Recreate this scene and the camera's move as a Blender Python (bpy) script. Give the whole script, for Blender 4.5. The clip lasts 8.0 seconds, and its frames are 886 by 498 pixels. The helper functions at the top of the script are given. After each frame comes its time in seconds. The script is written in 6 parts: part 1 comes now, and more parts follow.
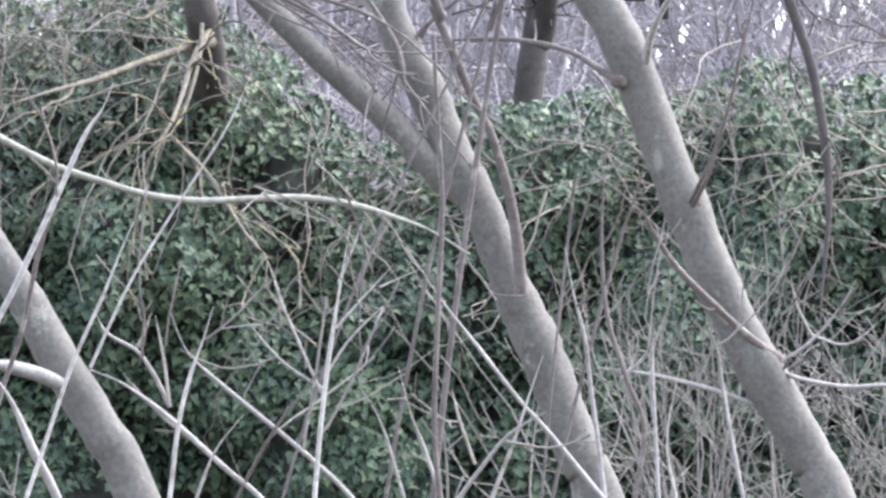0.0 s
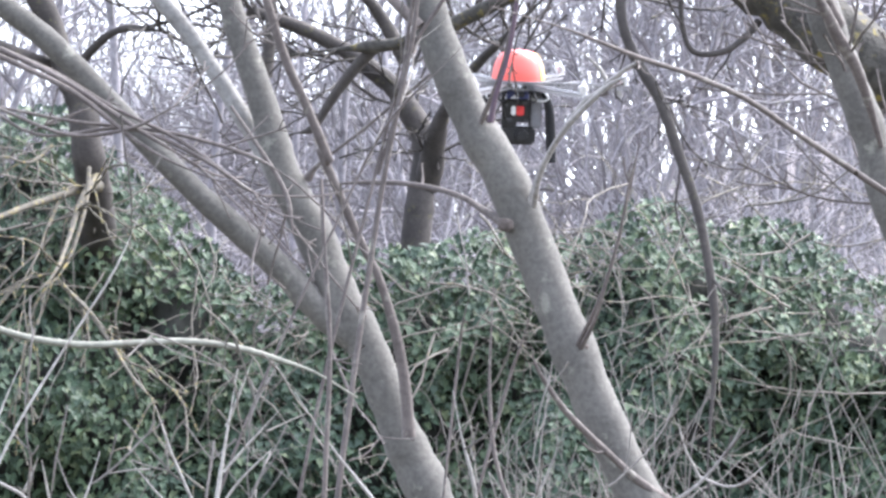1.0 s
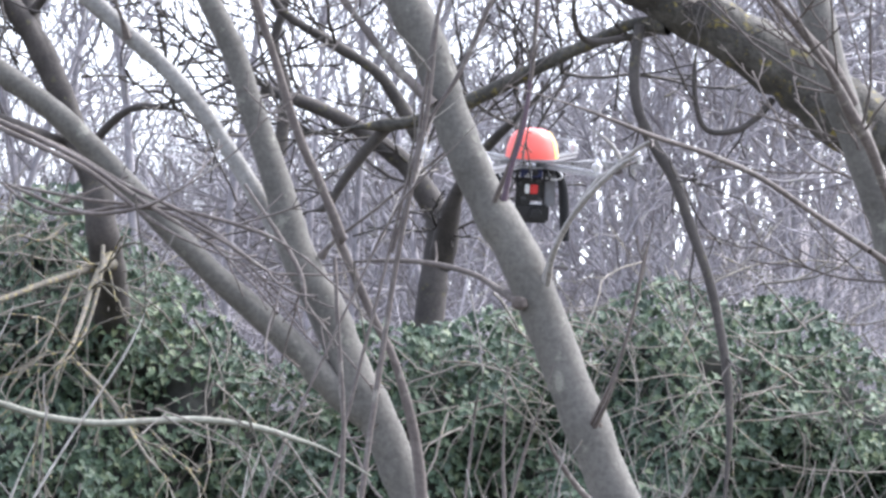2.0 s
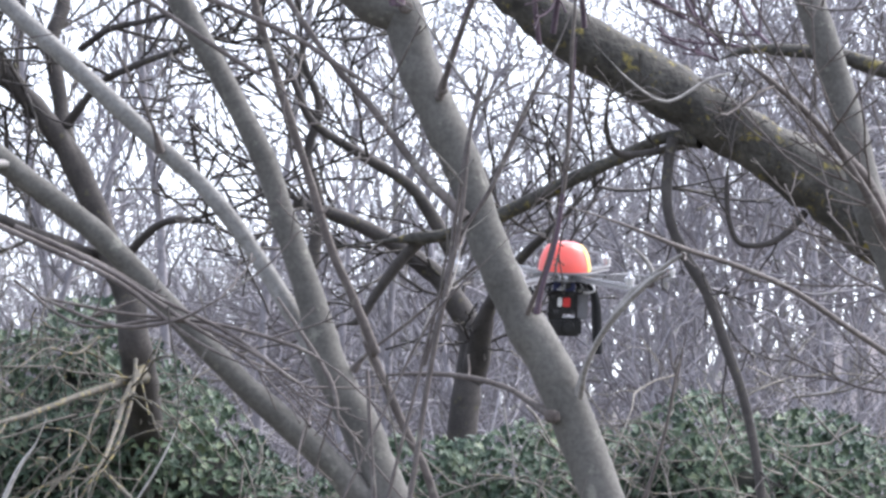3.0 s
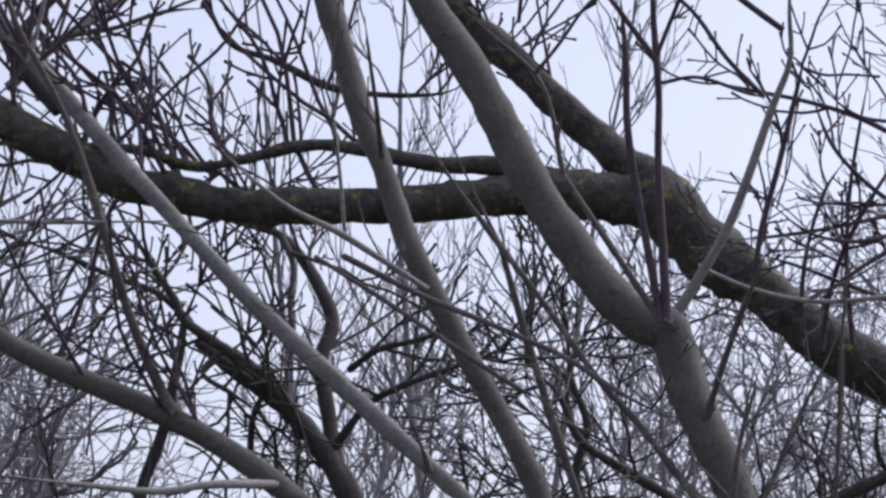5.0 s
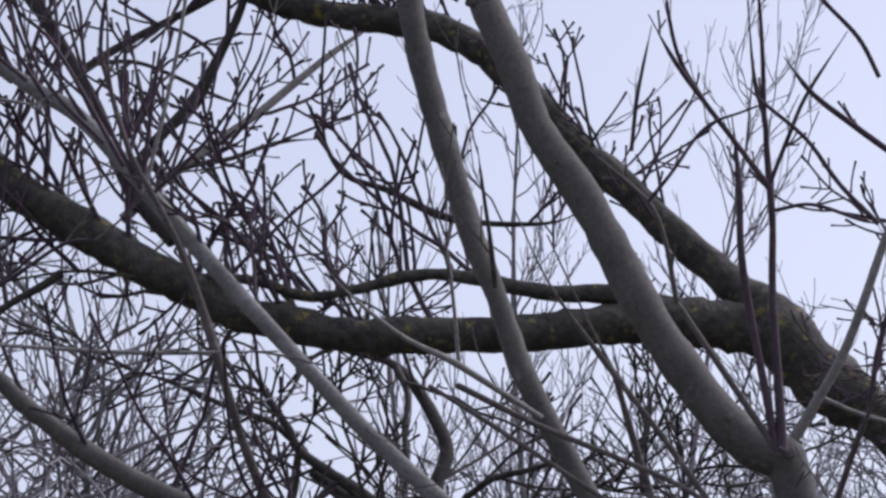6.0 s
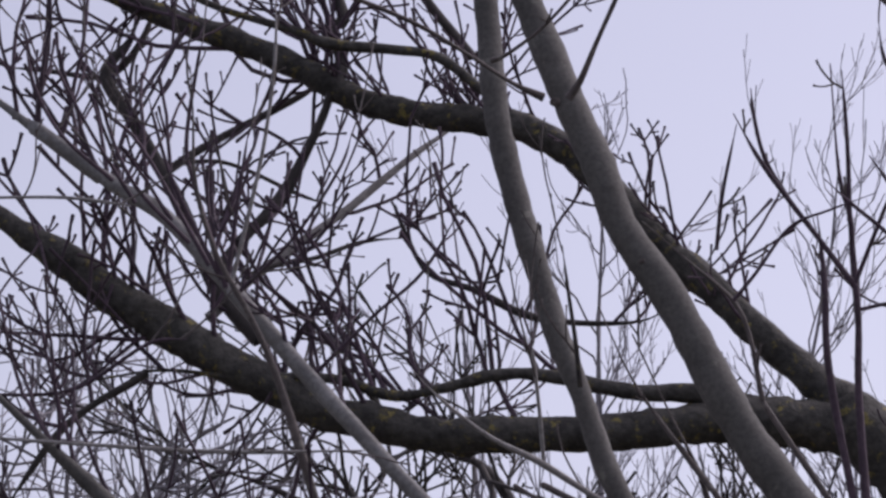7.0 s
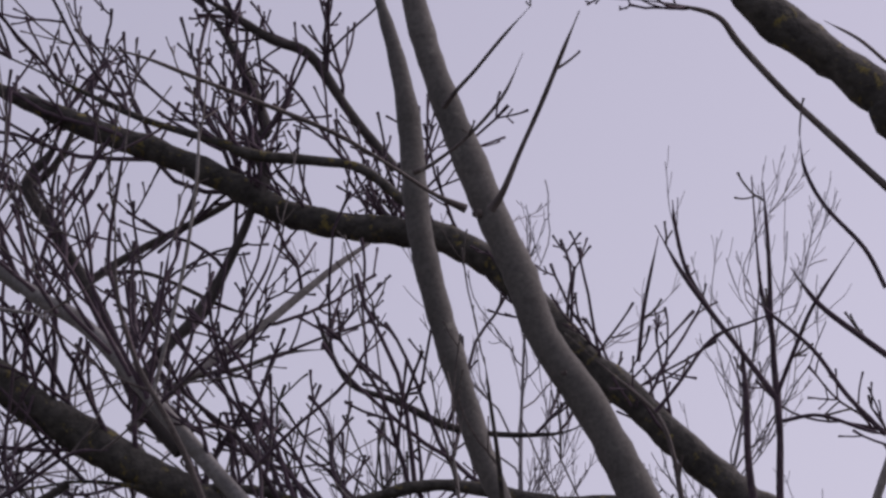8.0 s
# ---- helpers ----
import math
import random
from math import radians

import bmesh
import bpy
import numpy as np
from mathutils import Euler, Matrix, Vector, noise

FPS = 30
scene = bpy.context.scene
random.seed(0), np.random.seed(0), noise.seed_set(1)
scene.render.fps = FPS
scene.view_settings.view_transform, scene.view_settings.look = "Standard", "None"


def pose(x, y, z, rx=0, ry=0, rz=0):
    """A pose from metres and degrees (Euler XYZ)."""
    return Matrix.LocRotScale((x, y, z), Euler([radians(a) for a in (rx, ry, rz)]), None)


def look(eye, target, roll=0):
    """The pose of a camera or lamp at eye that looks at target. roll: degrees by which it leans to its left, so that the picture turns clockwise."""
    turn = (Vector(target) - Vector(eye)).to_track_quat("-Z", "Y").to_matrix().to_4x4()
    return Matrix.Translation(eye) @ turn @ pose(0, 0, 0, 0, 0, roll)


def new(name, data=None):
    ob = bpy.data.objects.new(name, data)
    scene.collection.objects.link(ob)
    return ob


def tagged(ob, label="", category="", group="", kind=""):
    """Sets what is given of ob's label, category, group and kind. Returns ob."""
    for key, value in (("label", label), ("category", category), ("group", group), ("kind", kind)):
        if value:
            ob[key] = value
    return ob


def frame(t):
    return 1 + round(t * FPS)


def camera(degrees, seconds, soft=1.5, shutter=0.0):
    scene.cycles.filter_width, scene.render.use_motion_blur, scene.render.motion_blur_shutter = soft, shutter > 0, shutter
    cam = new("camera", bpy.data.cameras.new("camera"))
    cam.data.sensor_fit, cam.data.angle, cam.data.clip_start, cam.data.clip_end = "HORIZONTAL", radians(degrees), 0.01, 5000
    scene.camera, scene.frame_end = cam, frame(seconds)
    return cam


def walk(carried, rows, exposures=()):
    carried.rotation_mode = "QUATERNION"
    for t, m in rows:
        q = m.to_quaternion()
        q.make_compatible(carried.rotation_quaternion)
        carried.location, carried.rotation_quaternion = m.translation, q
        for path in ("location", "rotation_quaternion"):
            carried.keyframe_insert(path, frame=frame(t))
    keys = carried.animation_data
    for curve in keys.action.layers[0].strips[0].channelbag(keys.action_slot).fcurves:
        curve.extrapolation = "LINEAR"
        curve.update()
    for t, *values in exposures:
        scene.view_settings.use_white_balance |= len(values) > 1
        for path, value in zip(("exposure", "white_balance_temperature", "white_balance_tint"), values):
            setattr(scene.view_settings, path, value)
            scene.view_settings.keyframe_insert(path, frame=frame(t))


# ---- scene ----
cam = camera(14.0, 8.0, soft=2.8)
EYE = 1.6
ROWS = [
    (0.0, -0.000, 2.000, 0.000),
    (0.5, -1.035, 3.321, 0.088),
    (1.0, -1.791, 4.270, 0.242),
    (1.2, -1.948, 4.600, 0.284),
    (2.3, -1.381, 6.009, 0.182),
    (2.5, -1.286, 6.447, 0.181),
    (3.0, -1.062, 7.312, 0.173),
    (3.5, 0.095, 8.322, 0.188),
    (4.0, 2.039, 9.689, 0.026),
    (4.5, 2.983, 11.118, -0.056),
    (4.7, 3.064, 11.648, -0.137),
    (5.8, 4.569, 14.023, -0.142),
    (6.0, 5.112, 14.411, -0.276),
    (6.5, 6.144, 15.273, -0.538),
    (7.0, 6.521, 15.975, -0.616),
    (7.5, 6.534, 16.774, -0.641),
    (8.0, 5.246, 17.752, -0.344),
]
walk(cam, [(t, pose(0, 0, EYE, 90 + pitch, 0, yaw) @ pose(0, 0, 0, 0, 0, -lean)) for t, yaw, pitch, lean in ROWS],
     exposures=[(0.0, 3.38, 6480, 8), (1.0, 3.33, 6490, 7), (2.5, 2.78, 6500, 7), (3.0, 2.6, 6500, 7), (3.5, 2.33, 6480, 8), (4.0, 1.85, 6450, 10), (4.5, 1.2, 6400, 12),
                (6.0, 0.82, 6380, 14), (7.0, 0.68, 6600, 20), (8.0, 0.37, 6920, 24)])

# ---- light: a bright overcast winter sky ----
world = bpy.data.worlds.new("overcast_sky")
scene.world = world
world.use_nodes = True
wn, wl = world.node_tree.nodes, world.node_tree.links
sky = wn.new("ShaderNodeTexSky")
sky.sky_type, sky.sun_disc = "NISHITA", False
sky.sun_elevation, sky.sun_rotation = radians(52), radians(62)
sky.air_density, sky.dust_density, sky.ozone_density = 1.0, 3.0, 1.5
soften = wn.new("ShaderNodeHueSaturation")
soften.inputs["Saturation"].default_value = 0.42
cast = wn.new("ShaderNodeMix")
cast.data_type, cast.blend_type = "RGBA", "MULTIPLY"
cast.inputs["Factor"].default_value = 1.0
cast.inputs["B"].default_value = (0.97, 0.965, 1.06, 1)
wl.new(sky.outputs["Color"], soften.inputs["Color"])
wl.new(soften.outputs["Color"], cast.inputs["A"])
wl.new(cast.outputs["Result"], wn["Background"].inputs["Color"])
wn["Background"].inputs["Strength"].default_value = 0.1
sun = new("sun", bpy.data.lights.new("sun", "SUN"))
sun.data.energy, sun.data.angle, sun.data.color = 0.45, radians(40), (1.0, 0.97, 0.94)
sun.matrix_world = look((12, 5, 18), (0, 0, 0))


# ---- materials ----
def shader(name):
    m = bpy.data.materials.new(name)
    m.use_nodes = True
    return m, m.node_tree.nodes, m.node_tree.links, m.node_tree.nodes["Principled BSDF"]


def noise_node(n, l, source, size, detail=4.0, rough=0.6):
    t = n.new("ShaderNodeTexNoise")
    t.inputs["Scale"].default_value, t.inputs["Detail"].default_value, t.inputs["Roughness"].default_value = size, detail, rough
    l.new(source, t.inputs["Vector"])
    return t


def ramp(n, l, source, stops):
    r = n.new("ShaderNodeValToRGB")
    while len(r.color_ramp.elements) < len(stops):
        r.color_ramp.elements.new(0.5)
    for e, (at, c) in zip(r.color_ramp.elements, stops):
        e.position, e.color = at, (*c, 1)
    l.new(source, r.inputs["Fac"])
    return r


def mixed(n, l, fac, a, b, kind="MIX"):
    m = n.new("ShaderNodeMix")
    m.data_type, m.blend_type = "RGBA", kind
    for key, value in (("Factor", fac), ("A", a), ("B", b)):
        if isinstance(value, (int, float)):
            m.inputs[key].default_value = value
        elif isinstance(value, tuple):
            m.inputs[key].default_value = (*value, 1)
        else:
            l.new(value, m.inputs[key])
    return m.outputs["Result"]


def bark(name, dark, light, patch, patch_amount, coarse=6.0, fine=70.0, relief=0.004, rings=0.0, islands=0.0, crust=0.62):
    """Bark: broad stains, fine grain, patches of lichen or moss, faint rings round the stem."""
    m, n, l, p = shader(name)
    at = n.new("ShaderNodeTexCoord").outputs["Object"]
    broad, grain, spots = noise_node(n, l, at, coarse), noise_node(n, l, at, fine), noise_node(n, l, at, coarse * 2.3, 6.0, 0.7)
    col = ramp(n, l, broad.outputs["Fac"], [(0.3, dark), (0.7, light)]).outputs["Color"]
    shade = ramp(n, l, grain.outputs["Fac"], [(0.36, (crust, crust, crust)), (0.62, (1.0, 1.0, 1.0))]).outputs["Color"]
    col = mixed(n, l, 0.8, col, shade, "MULTIPLY")
    if rings:
        stretch = n.new("ShaderNodeMapping")
        stretch.inputs["Scale"].default_value = (3, 3, 38)
        l.new(at, stretch.inputs["Vector"])
        band = noise_node(n, l, stretch.outputs["Vector"], 1.0, 5.0, 0.65)
        lines = ramp(n, l, band.outputs["Fac"], [(0.35, (0.6, 0.57, 0.54)), (0.48, (1, 1, 1))]).outputs["Color"]
        col = mixed(n, l, rings, col, lines, "MULTIPLY")
    where = ramp(n, l, spots.outputs["Fac"], [(0.62 - 0.25 * patch_amount, (0, 0, 0)), (0.70 - 0.2 * patch_amount, (1, 1, 1))]).outputs["Color"]
    col = mixed(n, l, where, col, patch)
    if islands:
        own = n.new("ShaderNodeNewGeometry").outputs["Random Per Island"]
        vary = ramp(n, l, own, [(0.0, (1 - islands, 1 - islands, 1 - islands)), (1.0, (1, 1, 1))]).outputs["Color"]
        col = mixed(n, l, 1.0, col, vary, "MULTIPLY")
    l.new(col, p.inputs["Base Color"])
    p.inputs["Roughness"].default_value = 0.8
    bump = n.new("ShaderNodeBump")
    bump.inputs["Distance"].default_value, bump.inputs["Strength"].default_value = relief, 0.9
    both = mixed(n, l, 0.4, broad.outputs["Color"], grain.outputs["Color"])
    l.new(both, bump.inputs["Height"])
    l.new(bump.outputs["Normal"], p.inputs["Normal"])
    return m


def plain(name, colour, rough=0.5, metal=0.0, grain=0.15, size=60.0):
    m, n, l, p = shader(name)
    at = n.new("ShaderNodeTexCoord").outputs["Object"]
    t = noise_node(n, l, at, size)
    low = tuple(c * (1 - grain) for c in colour)
    l.new(ramp(n, l, t.outputs["Fac"], [(0.3, low), (0.7, colour)]).outputs["Color"], p.inputs["Base Color"])
    p.inputs["Roughness"].default_value, p.inputs["Metallic"].default_value = rough, metal
    return m


GREY = bark("grey_bark", (0.088, 0.084, 0.077), (0.152, 0.145, 0.134), (0.21, 0.207, 0.18), 0.1, 7, 90, 0.0025, rings=0.3)
PALE = bark("pale_bark", (0.19, 0.186, 0.18), (0.31, 0.305, 0.298), (0.17, 0.163, 0.15), 0.25, 9, 90, 0.003, rings=0.3)
MOSS = bark("mossy_bark", (0.034, 0.031, 0.027), (0.095, 0.089, 0.077), (0.2, 0.165, 0.045), 0.21, 10, 38, 0.028, crust=0.33)
DARK = bark("dark_bark", (0.036, 0.031, 0.029), (0.078, 0.068, 0.063), (0.085, 0.078, 0.045), 0.12, 8, 60, 0.006)
LICH = bark("lichen_bark", (0.075, 0.068, 0.055), (0.15, 0.135, 0.11), (0.25, 0.205, 0.075), 0.32, 10, 60, 0.005)
TAN = bark("brown_twig_bark", (0.09, 0.075, 0.071), (0.165, 0.142, 0.134), (0.21, 0.195, 0.175), 0.2, 9, 80, 0.002)
GREYT = bark("ash_grey_twig_bark", (0.26, 0.245, 0.235), (0.38, 0.365, 0.35), (0.2, 0.18, 0.165), 0.2, 9, 80, 0.002)
GREYG = bark("greenish_twig_bark", (0.2, 0.205, 0.17), (0.29, 0.295, 0.25), (0.16, 0.15, 0.125), 0.2, 9, 80, 0.002)
STRAW = bark("bleached_twig_bark", (0.34, 0.325, 0.305), (0.54, 0.52, 0.49), (0.24, 0.21, 0.18), 0.25, 10, 80, 0.002)
SHOOT = bark("purple_shoot_bark", (0.066, 0.042, 0.06), (0.142, 0.095, 0.126), (0.16, 0.14, 0.13), 0.1, 9, 80, 0.001, islands=0.4)
# grey-purple twigs, with distance haze put in as a paler colour
THICKET = bark("hazed_thicket_bark", (0.37, 0.35, 0.375), (0.53, 0.505, 0.53), (0.5, 0.48, 0.46), 0.2, 3, 30, 0.002, islands=0.28)
VINE = bark("dry_vine_bark", (0.18, 0.162, 0.14), (0.33, 0.3, 0.262), (0.3, 0.26, 0.16), 0.2, 5, 40, 0.002, islands=0.5)
BRUSH = bark("brush_twig_bark", (0.17, 0.156, 0.145), (0.32, 0.298, 0.275), (0.25, 0.21, 0.18), 0.2, 9, 80, 0.002, islands=0.5)
# bark of the wood behind, lightened in colour to stand for haze
WOOD = bark("hazed_wood_bark", (0.28, 0.264, 0.285), (0.46, 0.435, 0.46), (0.3, 0.29, 0.24), 0.2, 2, 20, 0.004, islands=0.45)


def ivy_material():
    m, n, l, p = shader("ivy_leaf")
    own = n.new("ShaderNodeNewGeometry").outputs["Random Per Island"]
    col = ramp(n, l, own, [(0.0, (0.041, 0.066, 0.049)), (0.45, (0.059, 0.095, 0.063)), (0.85, (0.083, 0.125, 0.076)), (1.0, (0.13, 0.162, 0.094))]).outputs["Color"]
    at = n.new("ShaderNodeTexCoord").outputs["Object"]
    area = ramp(n, l, noise_node(n, l, at, 1.3).outputs["Fac"], [(0.35, (0.7, 0.75, 0.8)), (0.65, (1.15, 1.1, 0.95))]).outputs["Color"]
    l.new(mixed(n, l, 0.8, col, area, "MULTIPLY"), p.inputs["Base Color"])
    p.inputs["Roughness"].default_value, p.inputs["Specular IOR Level"].default_value = 0.55, 0.35
    return m


IVY = ivy_material()
# near-black colour that paints the shade in the gaps between ivy leaves
CORE = plain("ivy_painted_shade", (0.042, 0.045, 0.04), 0.95, 0, 0.6, 9)


def litter_material():
    m, n, l, p = shader("leaf_litter")
    at = n.new("ShaderNodeTexCoord").outputs["Object"]
    a, b = noise_node(n, l, at, 0.4), noise_node(n, l, at, 14.0)
    col = ramp(n, l, b.outputs["Fac"], [(0.3, (0.15, 0.13, 0.13)), (0.5, (0.27, 0.24, 0.24)), (0.72, (0.4, 0.36, 0.355))]).outputs["Color"]
    grass = ramp(n, l, a.outputs["Fac"], [(0.5, (0, 0, 0)), (0.66, (0.7, 0.7, 0.7))]).outputs["Color"]
    place = n.new("ShaderNodeSeparateXYZ")
    l.new(at, place.inputs["Vector"])
    reach = n.new("ShaderNodeMapRange")
    reach.inputs["From Min"].default_value, reach.inputs["From Max"].default_value = 19.0, 24.0
    l.new(place.outputs["Y"], reach.inputs["Value"])
    wood_floor = mixed(n, l, grass, col, (0.07, 0.09, 0.04))
    # ground before the ivy made dark, so less light bounces up onto the stems
    low_bounce = ramp(n, l, b.outputs["Fac"], [(0.3, (0.05, 0.047, 0.037)), (0.7, (0.105, 0.098, 0.077))]).outputs["Color"]
    l.new(mixed(n, l, reach.outputs["Result"], low_bounce, wood_floor), p.inputs["Base Color"])
    p.inputs["Roughness"].default_value = 0.95
    bump = n.new("ShaderNodeBump")
    bump.inputs["Distance"].default_value = 0.05
    l.new(b.outputs["Fac"], bump.inputs["Height"])
    l.new(bump.outputs["Normal"], p.inputs["Normal"])
    return m


LITTER = litter_material()


# ---- building tools ----
def thing(name, base, label, category, group=""):
    ob = new(name)
    ob.location = base
    ob.empty_display_size = 0.1
    return tagged(ob, label, category, group)


def array_mesh(name, verts, faces, material, smooth=True):
    """A mesh from arrays of vertices (n, 3) and faces (m, 3 or 4)."""
    me = bpy.data.meshes.new(name)
    verts, faces = np.asarray(verts, dtype=np.float32), np.asarray(faces, dtype=np.int32)
    count, side = faces.shape
    me.vertices.add(len(verts))
    me.vertices.foreach_set("co", verts.ravel())
    me.loops.add(count * side)
    me.loops.foreach_set("vertex_index", faces.ravel())
    me.polygons.add(count)
    me.polygons.foreach_set("loop_start", np.arange(count, dtype=np.int32) * side)
    me.polygons.foreach_set("use_smooth", np.full(count, smooth))
    me.materials.append(material)
    me.update(calc_edges=True)
    me.validate()
    return me


def unit(v):
    return v / np.maximum(np.linalg.norm(v, axis=-1, keepdims=True), 1e-9)


def tube_arrays(P, R, sides):
    """Tapered tubes along the paths P (n, k, 3) with the radii R (n, k)."""
    n, k, _ = P.shape
    T = np.empty_like(P)
    T[:, 1:-1] = P[:, 2:] - P[:, :-2]
    T[:, 0], T[:, -1] = P[:, 1] - P[:, 0], P[:, -1] - P[:, -2]
    T = unit(T)
    ref = np.where(np.abs(T[:, :1, 1:2]) < 0.8, np.array([[[0.0, 1.0, 0.0]]]), np.array([[[1.0, 0.0, 0.0]]]))
    U = unit(np.cross(T, np.broadcast_to(ref, T.shape)))
    V = np.cross(T, U)
    a = np.arange(sides) * 2 * np.pi / sides
    ring = U[:, :, None] * np.cos(a)[None, None, :, None] + V[:, :, None] * np.sin(a)[None, None, :, None]
    verts = (P[:, :, None] + ring * R[:, :, None, None]).reshape(-1, 3)
    base = (np.arange(n)[:, None, None] * k + np.arange(k - 1)[None, :, None]) * sides
    s = np.arange(sides)[None, None, :]
    s2 = (s + 1) % sides
    quads = np.stack([base + s, base + s2, base + sides + s2, base + sides + s], -1).reshape(-1, 4)
    return verts, quads


def sticks(name, batches, material, parent=None, sides=3):
    """One mesh of many thin tubes; batches: (paths, radii) pairs."""
    vs, fs, off = [], [], 0
    for P, R in batches:
        v, f = tube_arrays(P, R, sides)
        vs.append(v), fs.append(f + off)
        off += len(v)
    v = np.concatenate(vs)
    if parent:
        v = v - np.array(parent.location)
    ob = new(name, array_mesh(name, v, np.concatenate(fs), material))
    ob.parent = parent
    return ob


def spline(points, per=6):
    """A smooth path through the points (x, y, z, radius)."""
    q = np.array(points, dtype=float)
    q = np.vstack([2 * q[0] - q[1], q, 2 * q[-1] - q[-2]])
    u = np.linspace(0, 1, per, endpoint=False)[:, None]
    out = []
    for a, b, c, d in zip(q, q[1:], q[2:], q[3:]):
        out.append(0.5 * (2 * b + (c - a) * u + (2 * a - 5 * b + 4 * c - d) * u ** 2 + (3 * b - a - 3 * c + d) * u ** 3))
    out = np.vstack([*out, q[-2][None]])
    out[:, 3] = np.maximum(out[:, 3], 0.0012)
    return out


SPINES = {}


def stem(tree, name, material, points):
    """A limb: a tube with knobbly girth along a spline, its end closed, as a part of a tree."""
    if name == "limb":
        (x0, y0, z0, r0), (x1, y1, z1, r1) = points[-2:]
        on = Vector((x1 - x0, y1 - y0, z1 - z0)).normalized() * 0.5
        points = [*points, (x1 + on.x, y1 + on.y, z1 + on.z, r1 * 0.8)]
    q = spline(points)
    P, R = q[:, :3], q[:, 3].copy()
    if name != "trunk":
        R *= np.clip((1 - np.linspace(0, 1, len(R))) / 0.22, 0.4, 1)
    thick = R.max()
    wob = np.array([noise.noise(Vector(p) * 9.0) for p in P]) * 0.12 + np.array([noise.noise(Vector(p) * 27.0) for p in P]) * 0.10
    R = R * (1 + wob * min(1.0, thick / 0.02))
    drift = np.array([noise.noise_vector(Vector(p) * 5.0) for p in P]) * (0.10 * R[:, None])
    sides = 14 if thick > 0.03 else 9 if thick > 0.012 else 6
    v, f = tube_arrays((P + drift)[None], R[None], sides)
    if thick > 0.03:
        lump = np.array([noise.noise(Vector(p) * 22.0) for p in v]) * (0.24 if material is MOSS else 0.05)
        centre = np.repeat(P + drift, sides, axis=0)
        v = centre + (v - centre) * (1 + lump)[:, None]
    tip = (P[-1] + (P[-1] - P[-2]) * 0.2)[None]
    last = len(v) - sides
    cap = [[last + i, last + (i + 1) % sides, len(v), len(v)] for i in range(sides)]
    v = np.vstack([v, tip]) - np.array(tree.location)
    me = bpy.data.meshes.new(name)
    me.from_pydata(v.tolist(), [], [list(x) for x in f.tolist()] + [c[:3] for c in cap])
    me.polygons.foreach_set("use_smooth", [True] * len(me.polygons))
    me.materials.append(material)
    ob = new(name, me)
    ob.parent = tree
    SPINES.setdefault(tree.name, []).append(q)
    return ob


def knot(tree, place, size, material):
    """A swollen scar where a branch leaves or once left: a lumpy ring with a sunken heart."""
    bm = bmesh.new()
    bmesh.ops.create_icosphere(bm, subdivisions=3, radius=1.0)
    for v in bm.verts:
        away = Vector((v.co.x, v.co.z)).length
        v.co *= 1 + 0.16 * noise.noise(v.co * 2.1 + Vector(place) * 7) - 0.2 * math.exp(-(away / 0.35) ** 2)
        v.co = Vector((v.co.x * size, v.co.y * size * 0.38, v.co.z * size * 0.85)) + Vector(place) - tree.location
    me = bpy.data.meshes.new("knot")
    bm.to_mesh(me)
    bm.free()
    me.polygons.foreach_set("use_smooth", [True] * len(me.polygons))
    me.materials.append(material)
    ob = new("knot", me)
    ob.parent = tree
    return ob


def grow(start, aim, length, r0, r1, k, wobble, lift, rng):
    """Paths of k points that wander from start towards aim."""
    n = len(start)
    P = np.empty((n, k, 3))
    P[:, 0] = start
    d = unit(aim)
    for i in range(1, k):
        d = unit(d + rng.normal(size=(n, 3)) * wobble + np.array([0, 0, 1.0]) * lift)
        P[:, i] = P[:, i - 1] + d * (length / (k - 1))[:, None]
    u = np.linspace(0, 1, k)[None]
    return P, r0[:, None] * (1 - u) + r1[:, None] * u


def spring(P, R, per, lo, hi, spread, rng):
    """Places, ways and girths where side shoots leave the paths."""
    n, k, _ = P.shape
    idx = np.repeat(np.arange(n), per)
    u = rng.uniform(lo, hi, len(idx)) * (k - 1)
    i = np.minimum(u.astype(int), k - 2)
    w = (u - i)[:, None]
    at = P[idx, i] * (1 - w) + P[idx, i + 1] * w
    along = unit(P[idx, i + 1] - P[idx, i])
    side = unit(np.cross(along, rng.normal(size=along.shape)))
    ang = np.radians(rng.uniform(*spread, len(idx)))[:, None]
    return at, along * np.cos(ang) + side * np.sin(ang), R[idx, i]


